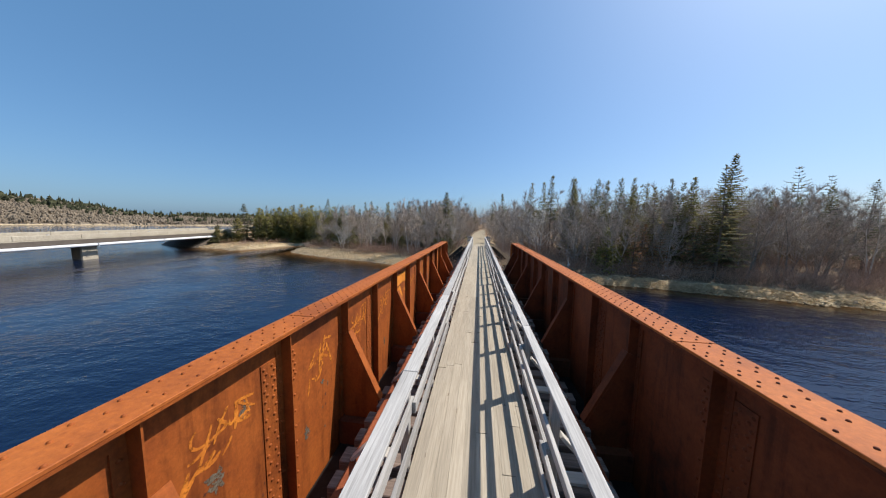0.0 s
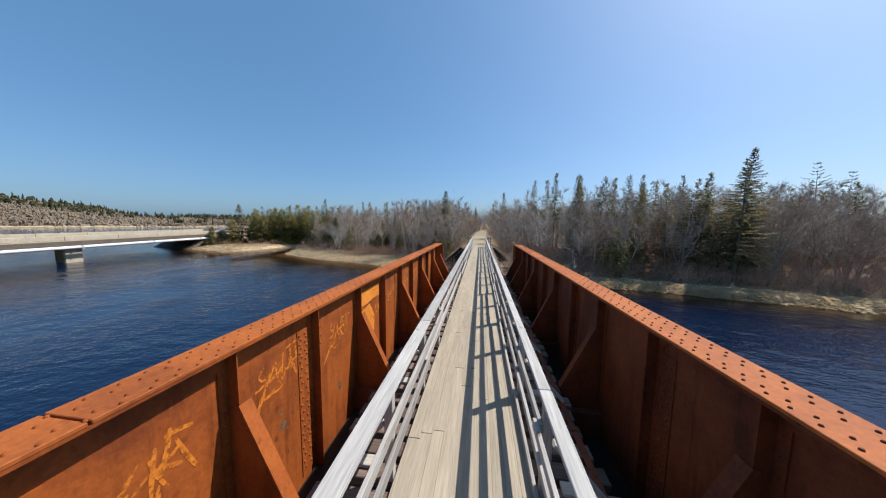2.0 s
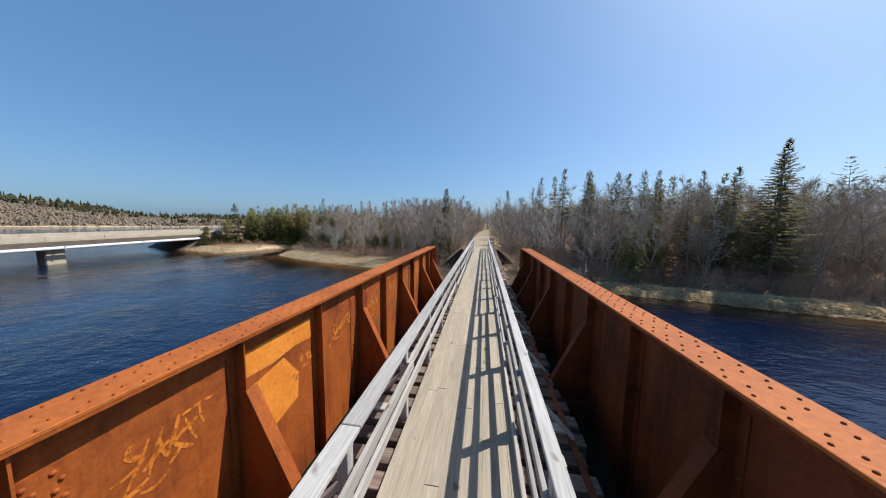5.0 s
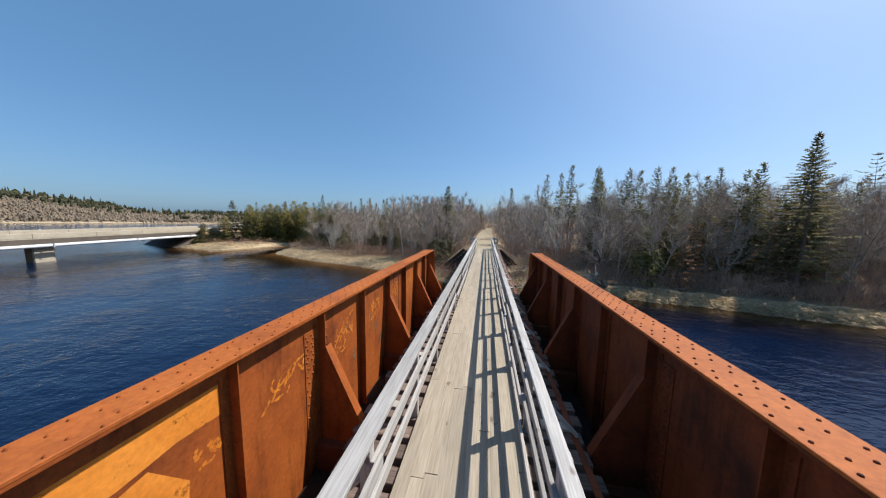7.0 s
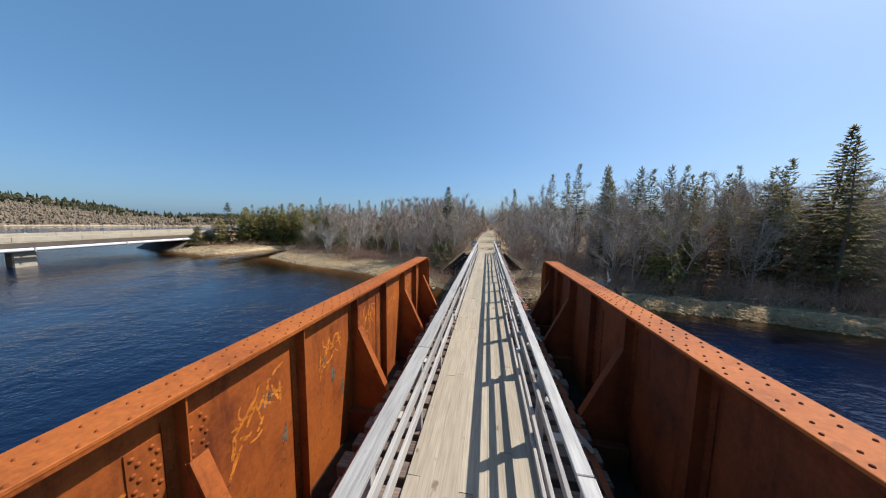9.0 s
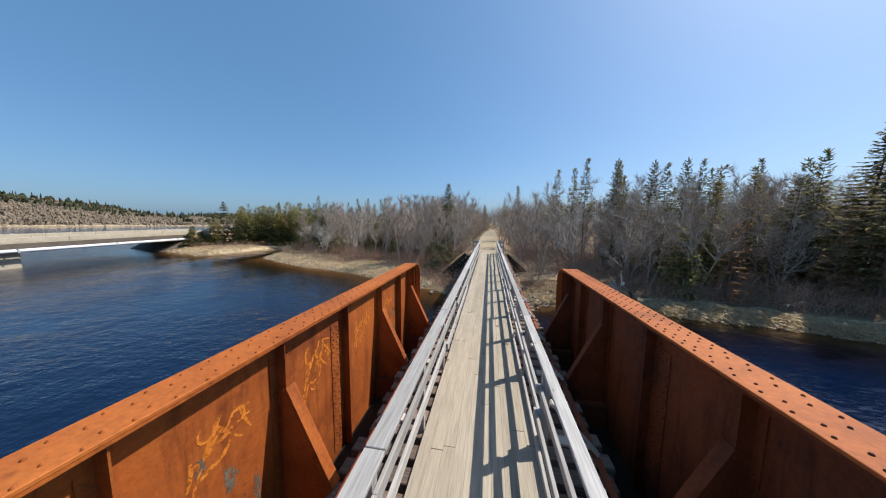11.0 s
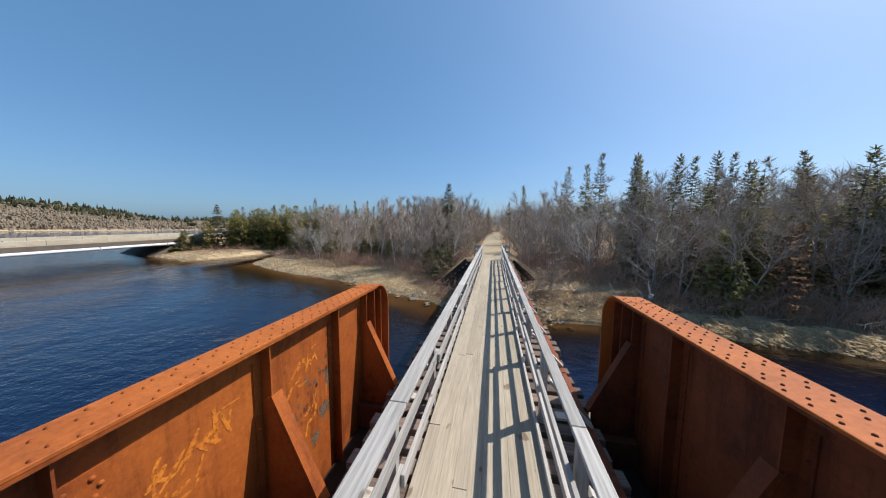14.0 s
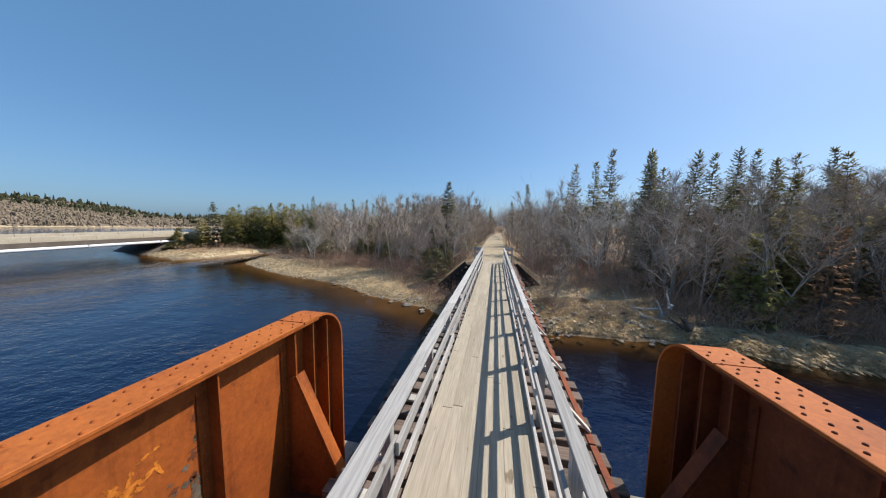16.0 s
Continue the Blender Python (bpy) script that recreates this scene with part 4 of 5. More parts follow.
def conifer(seed, h, radius, clear=0.1, step=0.26, per=6, mat=None, ragged=0.3, lean=0.0, droop=0.25, flat=False, name="spruce", density=8, bulk=1.0, taper=1.0):
    r = random.Random(seed)
    tv, tf, cv, cf, dv, df = [], [], [], [], [], []
    pts = wander(Vector((0, 0, -0.3)), Vector((lean, lean * 0.4, 1)), h + 0.3, 10, 0.025, r, 0.0)
    tube(tv, tf, pts, [(0.009 * h + 0.015) * (1 - i / 10.1) for i in range(11)], 7)
    z = clear * h
    while z < h * 0.985:
        k = z / h
        seg = min(int(k * 10), 9)
        c = pts[seg].lerp(pts[seg + 1], k * 10 - seg)
        rad = radius * ((1 - k) ** (0.6 if flat else taper)) * (1.0 if k > 0.18 else 0.75) * (1.15 if not flat else 1.0) * r.uniform(0.72, 1.12) + 0.05
        n = max(3, int(per * (0.6 + 0.6 * (1 - k))))
        a0 = r.uniform(0, 6.28)
        for i in range(n):
            if r.random() < ragged * 0.55:
                continue
            a = a0 + 2 * math.pi * i / n + r.uniform(-0.35, 0.35)
            L = rad * r.uniform(1 - ragged, 1 + ragged * 0.5)
            out = Vector((math.cos(a), math.sin(a), (0.30 if k > 0.75 else 0.08) if not flat else 0.12))
            br = wander(c, out, L, 4, 0.06, r, -droop * 0.16 if k < 0.8 else 0.02)
            br[-1].z += 0.10 * L
            tube(tv, tf, br, [0.016, 0.012, 0.009, 0.006, 0.003], 3)
            m = max(4, int(1.7 * density * (0.3 + 0.7 * L / max(radius, 0.1))))
            for j in range(m):
                u = (j + 0.6 + r.random() * 0.4) / m
                if flat:
                    u = 0.35 + 0.65 * u
                elif u < 0.18:
                    continue
                s = min(int(u * 4), 3)
                p = br[s].lerp(br[s + 1], u * 4 - s)
                d = (br[s + 1] - br[s]).normalized()
                sd = Vector((-d.y, d.x, 0)) * (1 if j % 2 else -1)
                dd = (d * r.uniform(0.5, 1.0) + sd * r.uniform(0.3, 0.95) + Vector((0, 0, r.uniform(-0.35, 0.15)))).normalized()
                up = Vector((r.uniform(-0.3, 0.3), r.uniform(-0.3, 0.3), 1))
                spray(cv, cf, p, dd, up, bulk * r.uniform(0.24, 0.42) * (0.35 + 0.8 * (1 - k)), bulk * r.uniform(0.055, 0.105) * (0.55 + 0.55 * (1 - k)), r.uniform(0.05, 0.5))
            spray(cv, cf, br[-2], (br[-1] - br[-2]).normalized(), Vector((0, 0, 1)), 0.3, 0.05, 0.1)
        z += step * r.uniform(0.75, 1.25) * (1.25 - 0.55 * k)
    for _ in range(5):
        spray(cv, cf, pts[-1] - Vector((0, 0, 0.22)), Vector((r.uniform(-0.3, 0.3), r.uniform(-0.3, 0.3), 1)).normalized(), Vector((1, 0, 0)), 0.34, 0.03, 0)
    ob = empty(name, 0, 0, 0, "", "tree")
    soup("trunk", tv, tf, BARK_DARK, ob)
    soup("crown", cv, cf, mat or NEEDLE, ob)
    return ob


BARE = [bare_tree(100 + i, 6.4, s, st) for i, (s, st) in enumerate(((0.30, 1), (0.34, 1), (0.26, 1), (0.31, 2), (0.34, 3), (0.28, 1), (0.33, 2), (0.30, 4)))]
PALE_TREE = [bare_tree(140, 5.2, 0.40, 3, 6, bark=PALE_BARK, twigs=PALE_TWIG, stout=1.2), bare_tree(141, 5.0, 0.44, 4, 6, bark=PALE_BARK, twigs=PALE_TWIG, stout=1.25)]
SPRUCE = [conifer(200, 7.5, 1.75, 0.08, 0.24, 7, bulk=1.25), conifer(201, 7.5, 1.5, 0.12, 0.24, 7, ragged=0.4, bulk=1.3), conifer(202, 7.5, 2.0, 0.05, 0.24, 7, ragged=0.3, bulk=1.2), conifer(203, 7.5, 1.3, 0.2, 0.24, 6, ragged=0.45, bulk=1.3)]
SPIRE = [conifer(210, 7.5, 1.6, 0.36, 0.2, 7, ragged=0.35, bulk=1.2, taper=0.9), conifer(211, 7.5, 1.35, 0.45, 0.2, 7, ragged=0.45, bulk=1.2, taper=0.9)]
BIG = conifer(220, 12.0, 3.2, 0.05, 0.27, 10, ragged=0.28, droop=0.35, density=20, bulk=1.1, taper=1.15)
BIG_B = conifer(221, 12.0, 2.5, 0.15, 0.32, 7, ragged=0.4, droop=0.3, density=17)
FAR_SPRUCE = conifer(222, 7.5, 2.6, 0.04, 0.34, 8, ragged=0.25, droop=0.3, density=10, bulk=2.1)
PINES = [conifer(230, 6.5, 2.3, 0.04, 0.26, 8, PINE, 0.3, 0, -0.1, True, "pine", 10, 1.7), conifer(231, 6.5, 2.0, 0.04, 0.25, 8, PINE, 0.3, 0, -0.1, True, "pine", 10, 1.7)]
TALL_PINE = conifer(232, 9.5, 2.6, 0.45, 0.5, 7, NEEDLE, 0.45, 0.0, -0.05, True, "pine", 15)
LEANER = conifer(233, 8.0, 1.3, 0.4, 0.42, 5, NEEDLE, 0.45, 0.22, 0.0, True, "pine", 10)
YOUNG = [conifer(240, 3.2, 1.5, 0.03, 0.18, 9, PINE, 0.2, 0, 0.15, False, "young_spruce", 13), conifer(241, 3.0, 1.3, 0.03, 0.18, 9, NEEDLE, 0.2, 0, 0.15, False, "young_spruce", 12)]
DEAD = conifer(250, 5.0, 1.3, 0.1, 0.3, 6, BROWN_NEEDLE, 0.45, 0, 0.3, False, "dying_fir", 6)

LABELS = {"bare_tree": "leafless grey deciduous tree with fine twigs on the bank", "spruce": "dark green spruce with ragged drooping boughs",
          "pine": "pine with layered yellow-green needle tufts", "young_spruce": "young bushy green spruce at the wood's edge", "dying_fir": "dying fir with rust-brown needles"}
PLACED = []


def plant(proto, x, y, h_top=None, scale=None, turn=None, label="", sink=0.05, wide=1.0, r=random.Random(77)):
    """Stands a copy of a tree on the ground; h_top: the height of its tip in the world."""
    if x > 3:
        x, y = x * 0.98, y - 0.6
    gz = ground_z(x, y) - sink
    tall = max(v.co.z for v in proto.children[0].data.vertices)
    s = scale if scale else (h_top - gz) / tall
    kind = proto.name.split(".")[0]
    ob = copy_thing(proto, Matrix.LocRotScale((x, y, gz), Euler((r.uniform(-0.03, 0.03), r.uniform(-0.03, 0.03), turn if turn is not None else r.uniform(0, 6.28))), None))
    ob.scale = (s * r.uniform(0.95, 1.05),) * 2 + (s,) if not h_top else (s * wide * (0.5 + 0.5 / max(s, 0.5)),) * 2 + (s,)
    tagged(ob, label or LABELS[kind], "tree", {"bare_tree": "bare trees", "spruce": "spruces", "pine": "pines"}.get(kind, "young conifers"))
    PLACED.append((x, y))
    return ob


# trees that stand out
plant(BIG, 25.6, 32.1, 10.1, turn=0.4, wide=1.2, label="tall broad dark spruce rising above the wood")
plant(BIG_B, 21.9, 27.6, 8.2, wide=1.15, label="ragged dark spruce in front of the broad one")
plant(SPRUCE[1], 21.5, 30.8, 7.7)
plant(SPRUCE[0], 20.4, 31.2, 7.2)
plant(SPRUCE[2], 18.9, 31.6, 6.9)
plant(TALL_PINE, 44.9, 44.0, 11.2, label="tall open-crowned pine above the wood")
plant(TALL_PINE, 48.0, 44.0, 10.0, label="smaller open-crowned pine above the wood")
plant(BIG_B, 37.2, 30.8, 7.3)
plant(LEANER, 17.0, 33.0, 7.5, turn=0.3, label="leaning wind-bent conifer with a crooked top")
for x, y, h, k in ((12.0, 37.4, 9.0, 0), (12.5, 38.1, 8.9, 3), (10.1, 39.6, 9.4, 1), (14.9, 37.4, 8.6, 0), (16.3, 37.4, 8.4, 1), (17.7, 37.4, 8.9, 0), (9.0, 40.5, 8.8, 1), (13.6, 39, 8.3, 0), (20.3, 39.6, 9.1, 1), (22.5, 40, 8.6, 0), (25.0, 38, 8.8, 1)):
    plant(SPIRE[k % 2], x, y, h, label="slim dark spruce spire above the bare wood")
for x, y, h, k in ((7.6, 41.8, 8.9, 2), (4.5, 49.5, 8.2, 1), (11.2, 34.5, 6.9, 2), (13.4, 32.6, 5.6, 0), (16.2, 31.8, 5.8, 1), (23.6, 32.5, 7.3, 0), (24.6, 30.2, 6.2, 1), (31.5, 34, 6.6, 2), (34, 33, 6.0, 1), (40, 36, 7.4, 0), (18.2, 34.8, 7.4, 2)):
    plant(SPRUCE[k], x, y, h)
for x, y, h in ((13.5, 29.9, 2.5), (15.6, 30.8, 1.6)):
    plant(YOUNG[0], x, y, h)
for x, y in ((16.6, 29.6), (18.2, 29.4), (15.4, 28.7), (17.6, 31.2), (20.4, 28.3)):
    plant(DEAD, x, y, 2.9)
# centre and left
plant(BIG, -5.9, 44.4, 7.9, wide=1.45, label="lone dark spruce among bare trees")
plant(YOUNG[1], -4.5, 34.2, 0.8, wide=1.5, label="dark bushy young pine beside the abutment")
plant(YOUNG[1], -3.7, 34.9, 0.7)
plant(YOUNG[1], -6.1, 36.6, 0.6)
for x, y, h, k in ((-38.4, 62.5, 8.5, 0), (-30.1, 70.2, 8.45, 1), (-28.6, 70.5, 7.2, 0), (-22, 62, 7.6, 1), (-16, 60, 7.7, 0), (-12, 62, 8.1, 1), (3.4, 66, 7.4, 0), (-8.2, 56, 7.3, 1), (-19, 54, 6.8, 0), (-25.5, 57, 7.2, 1), (-33, 66, 7.2, 1), (-1.6, 96, 8.6, 0)):
    plant(SPIRE[k], x, y, h, label="slim dark spruce spire above the bare wood")
plant(FAR_SPRUCE, -54.1, 54.2, 6.6, wide=1.15, label="dark spruce at the end of the point")
for x, y, h in ((-55.4, 48.6, 0.3), (-56.2, 49.8, 0.9), (-54.4, 50.0, 0.5), (-57.0, 50.6, 1.6)):
    plant(YOUNG[1], x, y, h, wide=1.5, label="dark bushy young pine beside the road")
for x, y, h, k in ((-51.5, 55.5, 4.9, 0), (-49.5, 54.2, 4.6, 1), (-47.6, 56.5, 5.3, 0), (-45.5, 57.6, 5.4, 1), (-50.4, 58.5, 5.4, 1), (-43.5, 59.5, 6.1, 0), (-41.6, 58.6, 5.7, 1), (-40.2, 60.6, 6.0, 0), (-46.5, 60.5, 5.9, 1), (-37.6, 58.2, 5.2, 1), (-35.6, 60.4, 5.8, 0), (-53.0, 51.6, 3.0, 1), (-36.3, 55.5, 4.7, 0), (-52.4, 57.2, 5.2, 0), (-48.6, 58.8, 5.6, 1), (-44.3, 56.2, 4.9, 0), (-39.2, 57.0, 5.0, 1), (-42.2, 55.8, 4.4, 1), (-47.8, 53.6, 4.0, 0), (-34.2, 57.5, 5.3, 1), (-32.4, 60.6, 5.6, 0)):
    plant(PINES[k], x, y, h * 1.12)
for x, y, h, k in ((-34.5, 52.6, 5.0, 2), (-33.2, 50.8, 4.1, 2), (-38.8, 61.4, 6.6, 0), (-42.7, 61.8, 6.6, 0), (-27.5, 58, 5.7, 1), (-24.5, 60, 6.0, 0), (-19.5, 56, 5.2, 1), (-45, 62.5, 6.5, 3), (-49.0, 56.0, 6.2, 0), (-44.0, 58.0, 6.6, 1), (-36.8, 59.2, 6.6, 3), (-31.5, 56.5, 6.0, 2), (-29.0, 53.2, 5.4, 1), (-22.5, 52.0, 5.6, 3), (-14.5, 50.5, 5.8, 0), (-10.5, 47.5, 5.6, 1)):
    plant(SPRUCE[k], x, y, h)
r = random.Random(88)
for i in range(30):
    x, y = -32 + i * 0.98 + r.uniform(-0.6, 0.6), r.uniform(42, 58)
    if inland(x, y) < 6 or x > -3.2:
        continue
    plant(SPRUCE[i % 4] if i % 3 else YOUNG[1], x, y, ground_z(x, y) + r.uniform(2.0, 6.5), wide=r.uniform(0.8, 1.25))
for x, y, h in ((-31.0, 47.2, 0.4), (-16.8, 43.4, 0.9), (-12.3, 41.5, 0.6), (-55.2, 50.5, -0.2), (-9.0, 42.8, 1.0)):
    plant(YOUNG[1], x, y, h)
# pale multi-stemmed trees near the water
plant(PALE_TREE[1], 7.7, 34.9, 5.2, wide=1.15, label="pale grey many-stemmed bare tree near the bank")
plant(PALE_TREE[0], 10.6, 35.0, 4.4, label="pale grey many-stemmed bare tree near the bank")
plant(PALE_TREE[1], -24.3, 44.5, 2.6, label="whitish spreading bare tree over the meadow")
plant(BARE[4], -7.3, 37.6, 3.4)
plant(BARE[4], 4.2, 31.2, 1.1)

rng = random.Random(404)


def scatter(n, x0, x1, y0, y1, gap, top, protos, keep):
    made = tries = 0
    while made < n and tries < n * 40:
        tries += 1
        x, y = rng.uniform(x0, x1), y0 + (y1 - y0) * rng.random() ** 1.35
        if not keep(x, y) or any((x - a) ** 2 + (y - b) ** 2 < gap * gap for a, b in PLACED):
            continue
        plant(rng.choice(protos), x, y, top(x, y) + rng.uniform(-2.0, 0.9))
        made += 1


def trail_free(x, y):
    return abs(x - 0.0012 * max(0, y - 60) ** 2) > 2.5


scatter(150, 2.8, 46, 26, 46, 0.8, lambda x, y: 4.5 + min(3.2, 0.22 * (y - 28)) + min(0.9, 0.05 * x) - (1.3 if x < 7 else 0), BARE, lambda x, y: inland(x, y) > (5.0 if x < 10 else 3.8) and trail_free(x, y) and not (18 < x < 29.5 and -9.0 < x - y < -4.5 and y < 34) and not (3 < x < 9.5 and y < 35.5))
scatter(110, -34, -2.6, 36, 66, 1.1, lambda x, y: 3.5 + min(3.3, 0.15 * (y - 38)) + (1.7 if x > -18 else 0.3), BARE, lambda x, y: inland(x, y) > 5.5 and x < -2.6)
scatter(44, -5, 9, 50, 112, 1.2, lambda x, y: 6.0 + 0.03 * (y - 50), BARE, trail_free)
for ob in (*BARE, *PALE_TREE, *SPRUCE, *SPIRE, BIG, BIG_B, FAR_SPRUCE, *PINES, TALL_PINE, LEANER, *YOUNG, DEAD):
    for c in ob.children:
        bpy.data.objects.remove(c)
    bpy.data.objects.remove(ob)


# ---- woods too dense to count ----
def brush(name, spots, mat, label, seed, hmin, hmax, stems, rad=0.006):
    r = random.Random(seed)
    vs, fs = [], []
    for x, y, k in spots:
        z = ground_z(x, y) - 0.05
        for _ in range(stems):
            h = r.uniform(hmin, hmax) * k
            p = Vector((x + r.uniform(-0.45, 0.45), y + r.uniform(-0.45, 0.45), z))
            d = Vector((r.uniform(-0.8, 0.8), r.uniform(-0.8, 0.8), 1)) if hmax < 3 else Vector((r.uniform(-0.4, 0.4), r.uniform(-0.4, 0.4), 1))
            pts = wander(p, d, h, 2, 0.3, r)
            tube(vs, fs, pts, [rad, rad * 0.8, rad * 0.4], 3)
            for _ in range(4):
                t = pts[1].lerp(pts[2], r.random())
                twig(vs, fs, t, d + Vector((r.uniform(-1, 1), r.uniform(-1, 1), r.uniform(-0.2, 0.6))), h * r.uniform(0.25, 0.5), rad * 0.7)
    ob = soup(name, vs, fs, mat)
    return tagged(ob, label, "brush", kind="stuff")


def spots(n, x0, x1, y0, y1, lo, hi, seed, keep=lambda x, y: True):
    r = random.Random(seed)
    out = []
    while len(out) < n:
        x, y = r.uniform(x0, x1), r.uniform(y0, y1)
        d = inland(x, y)
        if lo < d < hi and keep(x, y):
            out.append((x, y, r.uniform(0.6, 1.2)))
    return out


off_trail = lambda x, y: abs(x - 0.0012 * max(0, y - 60) ** 2) > 2.0
brush("brush", spots(170, 2.6, 9.5, 24, 42, 3.6, 12, 1, off_trail), SHRUB, "tangled reddish-brown leafless brush along the bank", 31, 0.8, 2.3, 10)
brush("brush", spots(700, 9.5, 46, 21, 42, 1.0, 12, 17, off_trail), SHRUB, "tangled reddish-brown leafless brush below the wood", 44, 0.8, 2.3, 10)
brush("brush", spots(240, 9, 38, 22, 34, 1.6, 3.6, 11, off_trail), SHRUB, "tangled reddish-brown leafless brush along the bank", 41, 0.6, 1.5, 10)
brush("brush", spots(60, -7.5, -2.2, 32.6, 39, 1.5, 9, 12, off_trail), SHRUB, "dark brown leafless brush beside the abutment", 42, 0.8, 1.9, 10)
brush("brush", spots(70, -5.8, -2.0, 28.5, 33.0, 0.4, 5, 13, off_trail), SHRUB, "dark brown leafless brush beside the abutment", 43, 0.4, 1.2, 10)
brush("brush", spots(560, -34, -2, 31, 60, 2.6, 13, 2, off_trail), SHRUB, "grey-brown leafless shrubs behind the meadow", 32, 0.7, 1.7, 9)
brush("brush", spots(160, -56, -34, 44, 60, 3.0, 12, 4), SHRUB, "brown scrub on the point", 33, 0.5, 1.3, 8)
brush("brush", spots(70, 2.0, 9.5, 25, 32, 0.7, 3.6, 19, off_trail), SHRUB, "scattered reddish twigs on the straw bank", 45, 0.3, 1.1, 8)
brush("brush", spots(130, -20, -4, 32, 42, 4.2, 8, 20, off_trail), SHRUB, "rounded brown leafless shrubs at the meadow's edge", 46, 0.8, 1.7, 12)
brush("thicket", spots(420, -60, 60, 46, 76, 14, 60, 5, off_trail), TWIG, "dense grey leafless woods in the distance", 34, 4.0, 7.6, 6, 0.014)
brush("thicket", spots(330, 2, 56, 30, 50, 6, 26, 6, off_trail), TWIG, "dense grey saplings inside the wood", 35, 2.5, 6.2, 7, 0.010)
brush("thicket", spots(110, -36, 0, 46, 70, 13, 34, 7, off_trail), TWIG, "dense grey saplings inside the wood", 36, 2.2, 5.2, 7, 0.010)
brush("thicket", spots(90, -8, 18, 123, 136, 14, 140, 18), TWIG, "bare woods closing over the trail", 38, 5.0, 9.0, 8, 0.02)
brush("thicket", spots(260, -9, 22, 76, 125, 14, 99, 8, off_trail), TWIG, "bare woods closing over the trail", 37, 5.0, 8.5, 7, 0.018)

# dry grass on the banks
r = random.Random(9)
gv, gf = [], []


def blades(n, x0, x1, y0, y1, lo, hi, size):
    made = 0
    while made < n:
        x, y = r.uniform(x0, x1), r.uniform(y0, y1)
        d = inland(x, y)
        if not lo < d < hi or (abs(x) < 1.7 and y > 31.5):
            continue
        made += 1
        z = ground_z(x, y)
        a = r.gauss(3.4, 0.9)
        L = r.uniform(0.5, 1.4) * size
        w = 0.0042 * r.uniform(0.7, 1.6) * (size / 0.3)
        up = r.uniform(0.03, 0.32)
        dx, dy = math.cos(a), math.sin(a)
        b = len(gv)
        gv.extend([(x - dy * w, y + dx * w, z - 0.02), (x + dy * w, y - dx * w, z - 0.02), (x + dx * L * 0.55 + dy * w, y + dy * L * 0.55 - dx * w, z + L * up), (x + dx * L * 1.05, y + dy * L * 1.05, z + L * up * 0.55)])
        gf.extend([(b, b + 1, b + 2), (b, b + 2, b + 3)])


blades(22000, 1.5, 10, 21, 36, 0.15, 3.6, 0.24)
blades(24000, 9.5, 32, 20, 30, -0.15, 1.25, 0.32)
blades(62000, -34, -2, 27, 50, 0.1, 7.0, 0.28)
blades(7000, -58, -34, 40, 56, 0.1, 9, 0.45)
blades(3500, -6, 8, 31, 60, 4, 60, 0.35)
tagged(soup("dry_grass", gv, gf, GRASS), "matted straw-coloured dead grass on the banks", "grass", kind="stuff")

# far wooded hills across the lake
r = random.Random(15)
hv, hf = [], []
for j in range(95):
    rad = 225 + j * 2.7
    for i in range(260):
        a = radians(34 + i * 0.18 + r.uniform(-0.07, 0.07))
        rr = rad + r.uniform(-1.2, 1.2)
        x, y = -rr * math.sin(a), rr * math.cos(a)
        lift = r.uniform(0.3, 1.2) + 1.2 * noise.noise((x * 0.06, y * 0.06, 4.0))
        hv.append((x, y, ground_z(x, y) + (lift if inland(x, y) > 3 else -1.5)))
        if i and j:
            k = j * 260 + i
            hf.append((k - 261, k - 260, k, k - 1))


def far_crown(vs, fs, x, y, z, h, w, tiers, sharp):
    """One small ragged crown far off."""
    b = len(vs)
    for zz, ww in tiers:
        for k in range(5):
            a = 2 * math.pi / 5 * k + zz * 3
            q = ww * w * r.uniform(0.45, 1.3)
            vs.append((x + q * math.cos(a), y + q * math.sin(a), z + h * (zz + r.uniform(-0.12, 0.12))))
    vs.append((x + r.uniform(-0.3, 0.3) * w, y, z + h * sharp))
    for t in range(len(tiers) - 1):
        fs += [(b + 5 * t + k, b + 5 * t + (k + 1) % 5, b + 5 * t + 5 + (k + 1) % 5, b + 5 * t + 5 + k) for k in range(5)]
    top = b + 5 * (len(tiers) - 1)
    fs += [(top + k, top + (k + 1) % 5, b + 5 * len(tiers)) for k in range(5)]


made = 0
while made < 13000:
    a, rr = radians(r.uniform(34, 81)), 222 + 250 * r.random()
    x, y = -rr * math.sin(a), rr * math.cos(a)
    if inland(x, y) < 5:
        continue
    made += 1
    far_crown(hv, hf, x, y, ground_z(x, y) - 0.3, r.uniform(2.0, 3.8), r.uniform(0.5, 1.1), ((0.1, 0.5), (0.45, 1.0), (0.8, 0.75)), 1.05)
tagged(soup("far_woods", hv, hf, FAR_BARE), "far brown leafless hillside woods", "woods", kind="stuff")
vs, fs = [], []
made = 0
while made < 1700:
    x, y = r.uniform(-520, -86), r.uniform(-60, 460)
    d = inland(x, y)
    if not 6 < d < 150 or noise.noise((x * 0.025, y * 0.025, 8.0)) * 1.4 + (d - 60) / 120 + r.uniform(-0.45, 0.45) < 0.22:
        continue
    made += 1
    if r.random() < 0.5:
        far_crown(vs, fs, x, y, ground_z(x, y), r.uniform(4.0, 8.0), r.uniform(0.9, 1.7), ((0.1, 1.0), (0.45, 0.85), (0.75, 0.45)), 1.15)
    else:
        far_crown(vs, fs, x, y, ground_z(x, y), r.uniform(3.0, 7.0), r.uniform(1.2, 2.6), ((0.25, 0.5), (0.55, 1.0), (0.85, 0.7)), 1.0)
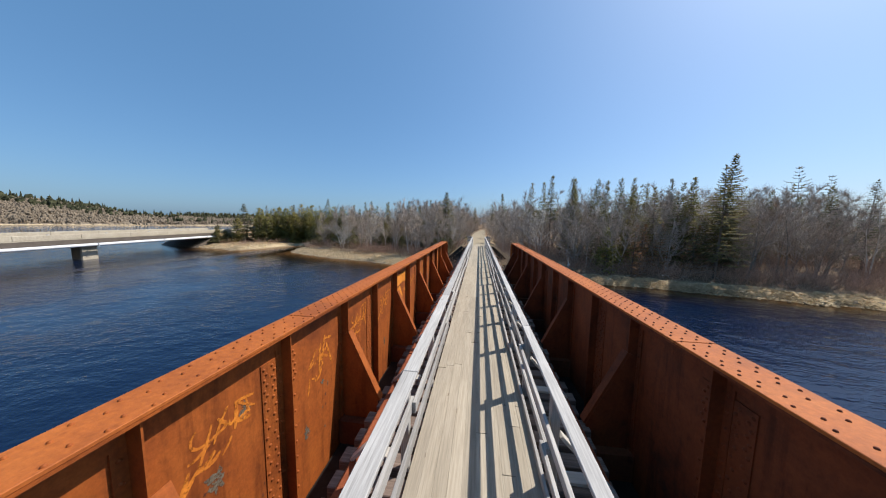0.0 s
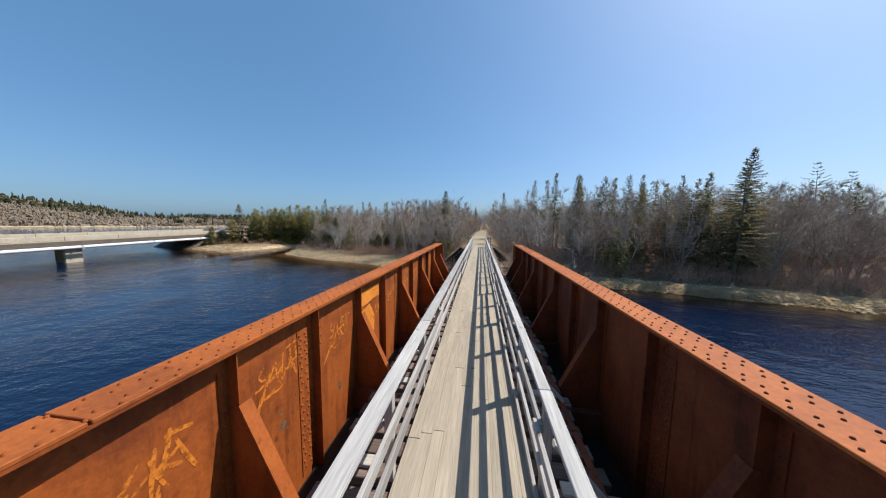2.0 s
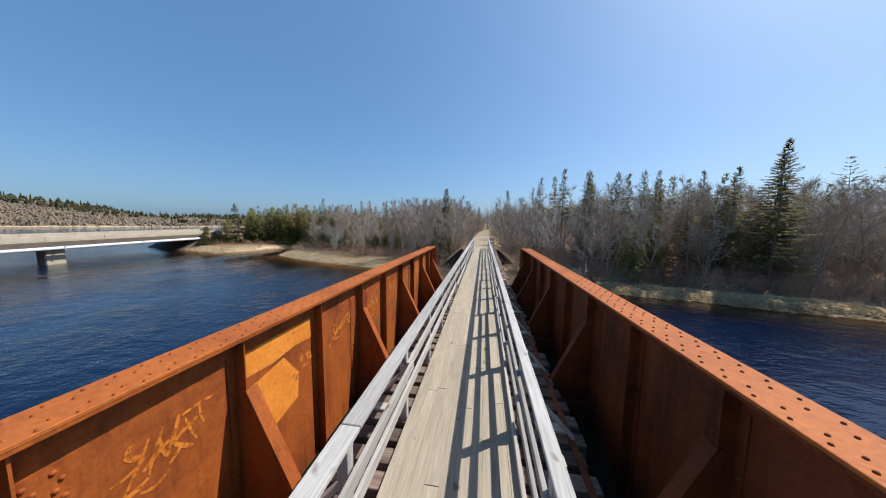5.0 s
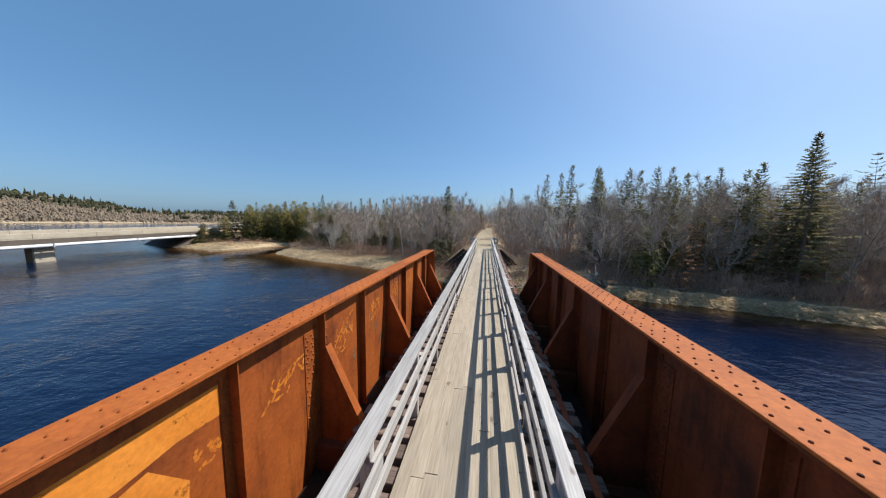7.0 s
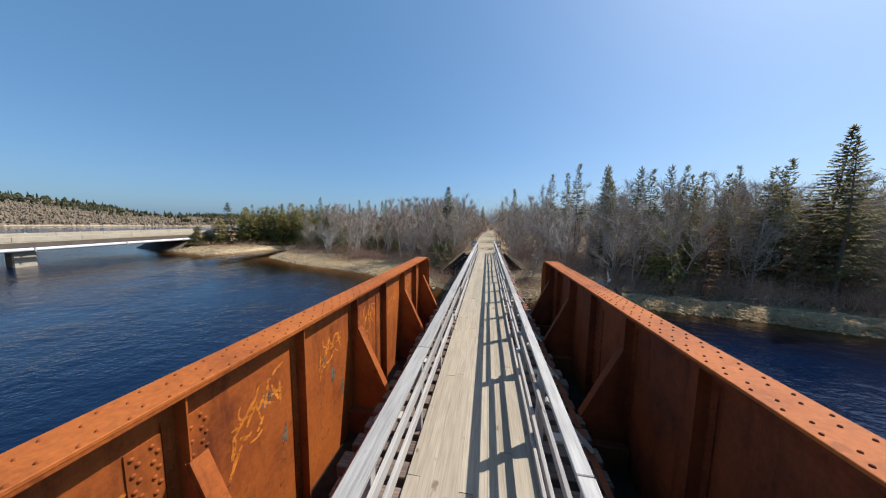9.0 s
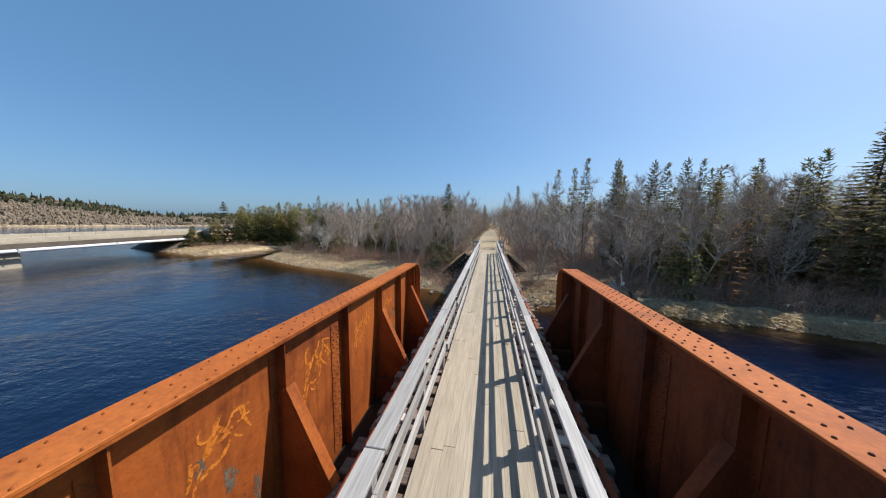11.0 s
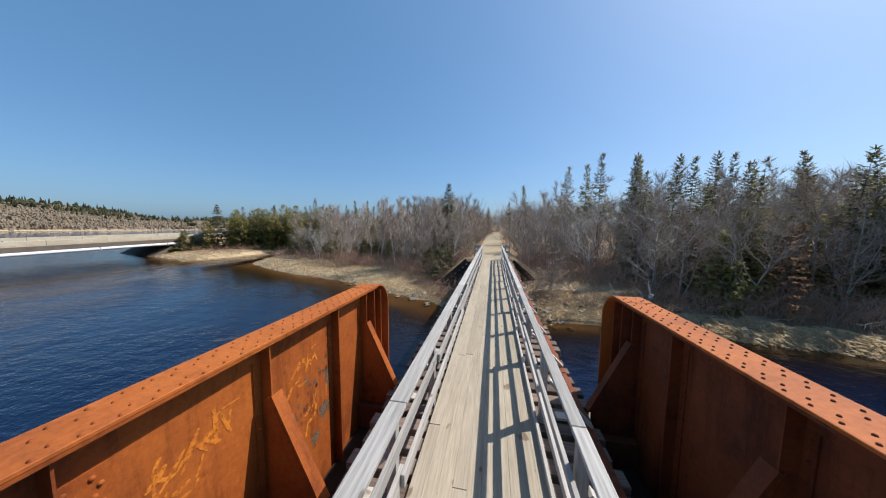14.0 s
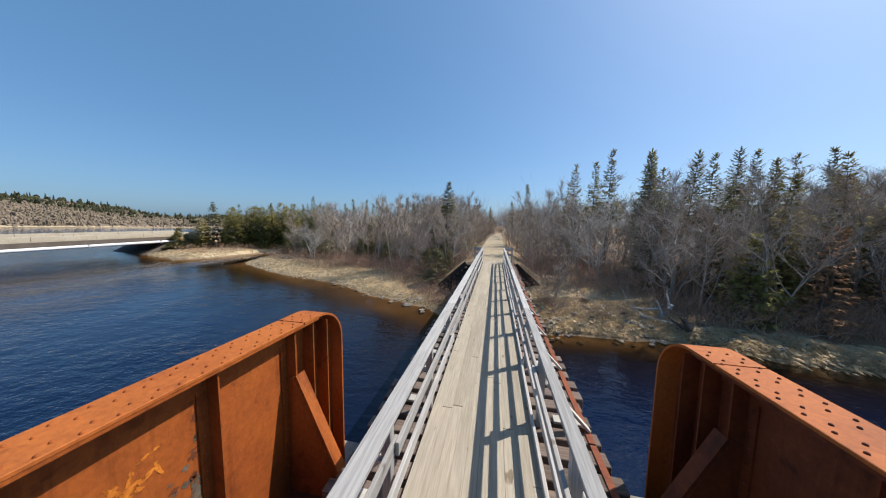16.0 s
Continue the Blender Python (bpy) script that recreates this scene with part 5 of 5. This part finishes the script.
tagged(soup("far_conifers", vs, fs, FAR_GREEN), "far dark conifers along the ridge", "woods", kind="stuff")

# ---- shore rocks, driftwood, stump ----
def rock_mesh(seed):
    bm = bmesh.new()
    bmesh.ops.create_icosphere(bm, subdivisions=2, radius=0.5)
    for v in bm.verts:
        k = 1 + 0.55 * noise.noise(v.co * 2.1 + Vector((seed * 3.1, 0, 0)))
        v.co = Vector((v.co.x * k * 1.3, v.co.y * k, v.co.z * k * 0.6))
    me = bpy.data.meshes.new("rock")
    bm.to_mesh(me)
    bm.free()
    me.materials.append(ROCK)
    return me


rocks = [rock_mesh(i) for i in range(5)]
r = random.Random(21)
made = 0
while made < 270:
    x = r.uniform(-14, 30) if made < 110 else r.uniform(-34, -14) if made < 140 else r.uniform(1.6, 12)
    y = shore_y(x) + r.uniform(-0.7, 1.3 if made < 140 else 3.4)
    d = inland(x, y)
    if not -0.8 < d < (0.9 if made < 140 else 3.0):
        continue
    made += 1
    s = r.uniform(0.12, 0.5) * (1.25 if -6 < x < 0 else 0.75)
    ob = new("rock", rocks[made % 5])
    ob.matrix_basis = Matrix.LocRotScale((x, y, ground_z(x, y) + 0.05 * s), Euler((r.uniform(-0.3, 0.3), r.uniform(-0.3, 0.3), r.uniform(0, 6.28))), (s, s, s))
    tagged(ob, "weathered grey-brown rock at the waterline", "rock", "rocks along the shore")


def log(name, p0, p1, r0, r1, mat, label, limbs=0, seed=0):
    rr = random.Random(seed)
    a, b = Vector(p0), Vector(p1)
    pts = [a.lerp(b, i / 6) + Vector((rr.uniform(-0.06, 0.06), rr.uniform(-0.06, 0.06), rr.uniform(-0.03, 0.05))) for i in range(7)]
    base = empty(name, *p0, label, "driftwood")
    vs, fs = [], []
    tube(vs, fs, pts, [r0 + (r1 - r0) * i / 6 for i in range(7)], 8, True)
    child(soup("trunk", vs, fs, mat), base)
    for i in range(limbs):
        vs, fs = [], []
        q = wander(pts[rr.randint(1, 5)], Vector((rr.uniform(-1, 1), rr.uniform(-0.6, 0.6), rr.uniform(0.2, 1))), rr.uniform(0.5, 1.3), 4, 0.25, rr)
        tube(vs, fs, q, [r1 * 1.0, r1 * 0.8, r1 * 0.6, r1 * 0.45, r1 * 0.2], 5)
        child(soup("limb", vs, fs, mat), base)


def gz(x, y, up=0.1):
    return (x, y, ground_z(x, y) + up)


log("driftwood_log", (8.95, 28.6, ground_z(8.95, 28.6) + 0.35), (7.35, 28.5, ground_z(7.35, 28.5) + 0.55), 0.055, 0.03, DRIFT, "long bleached fallen branch on the bank", 2, 1)
log("driftwood_log", gz(8.9, 28.4, -0.05), (9.35, 28.5, ground_z(9.35, 28.5) + 0.75), 0.14, 0.08, DRIFT, "upturned bleached snag among brush", 2, 2)
log("driftwood_log", gz(14.4, 35.0, 0.0), (15.7, 34.6, ground_z(15.7, 34.6) + 1.3), 0.09, 0.04, DRIFT, "bleached leaning snag inside the wood", 3, 7)
log("fallen_log", gz(8.0, 28.6, 0.08), gz(9.4, 27.7, 0.08), 0.09, 0.06, BARK, "dark fallen log lying on the bank", 1, 3)
log("stump", gz(9.55, 27.5, -0.1), (9.6, 27.5, ground_z(9.55, 27.5) + 0.38), 0.20, 0.13, BARK_DARK, "dark broken stump near the water", 3, 4)
log("driftwood_log", gz(-28.5, 43.4, 0.1), gz(-26.4, 43.0, 0.1), 0.07, 0.04, DRIFT, "bleached log in the dry meadow", 1, 5)


# pale fallen branches in the brush
r = random.Random(63)
made = 0
while made < 34:
    x, y = r.uniform(4, 27), r.uniform(24, 36)
    if not 1.6 < inland(x, y) < 6.5 or not off_trail(x, y):
        continue
    made += 1
    a, L = r.uniform(-0.5, 0.5) + (0 if made % 2 else math.pi), r.uniform(1.0, 2.4)
    base = empty("fallen_branch", x, y, ground_z(x, y), "pale bleached fallen branch arching through the brush", "branch", "fallen branches on the bank")
    vs, fs = [], []
    q = wander(Vector((x, y, ground_z(x, y) - 0.05)), Vector((math.cos(a), math.sin(a), r.uniform(0.5, 1.1))), L, 6, 0.22, r, -0.22)
    tube(vs, fs, q, [0.028, 0.026, 0.023, 0.019, 0.015, 0.011, 0.006], 5)
    child(soup("stem", vs, fs, DRIFT), base)
    for _ in range(4):
        vs, fs = [], []
        k = r.randint(2, 5)
        s = wander(q[k], (q[k] - q[k - 1]) + Vector((r.uniform(-0.4, 0.4), r.uniform(-0.4, 0.4), r.uniform(-0.1, 0.4))), L * r.uniform(0.2, 0.45), 3, 0.3, r)
        tube(vs, fs, s, [0.014, 0.011, 0.008, 0.004], 4)
        child(soup("side_branch", vs, fs, DRIFT), base)
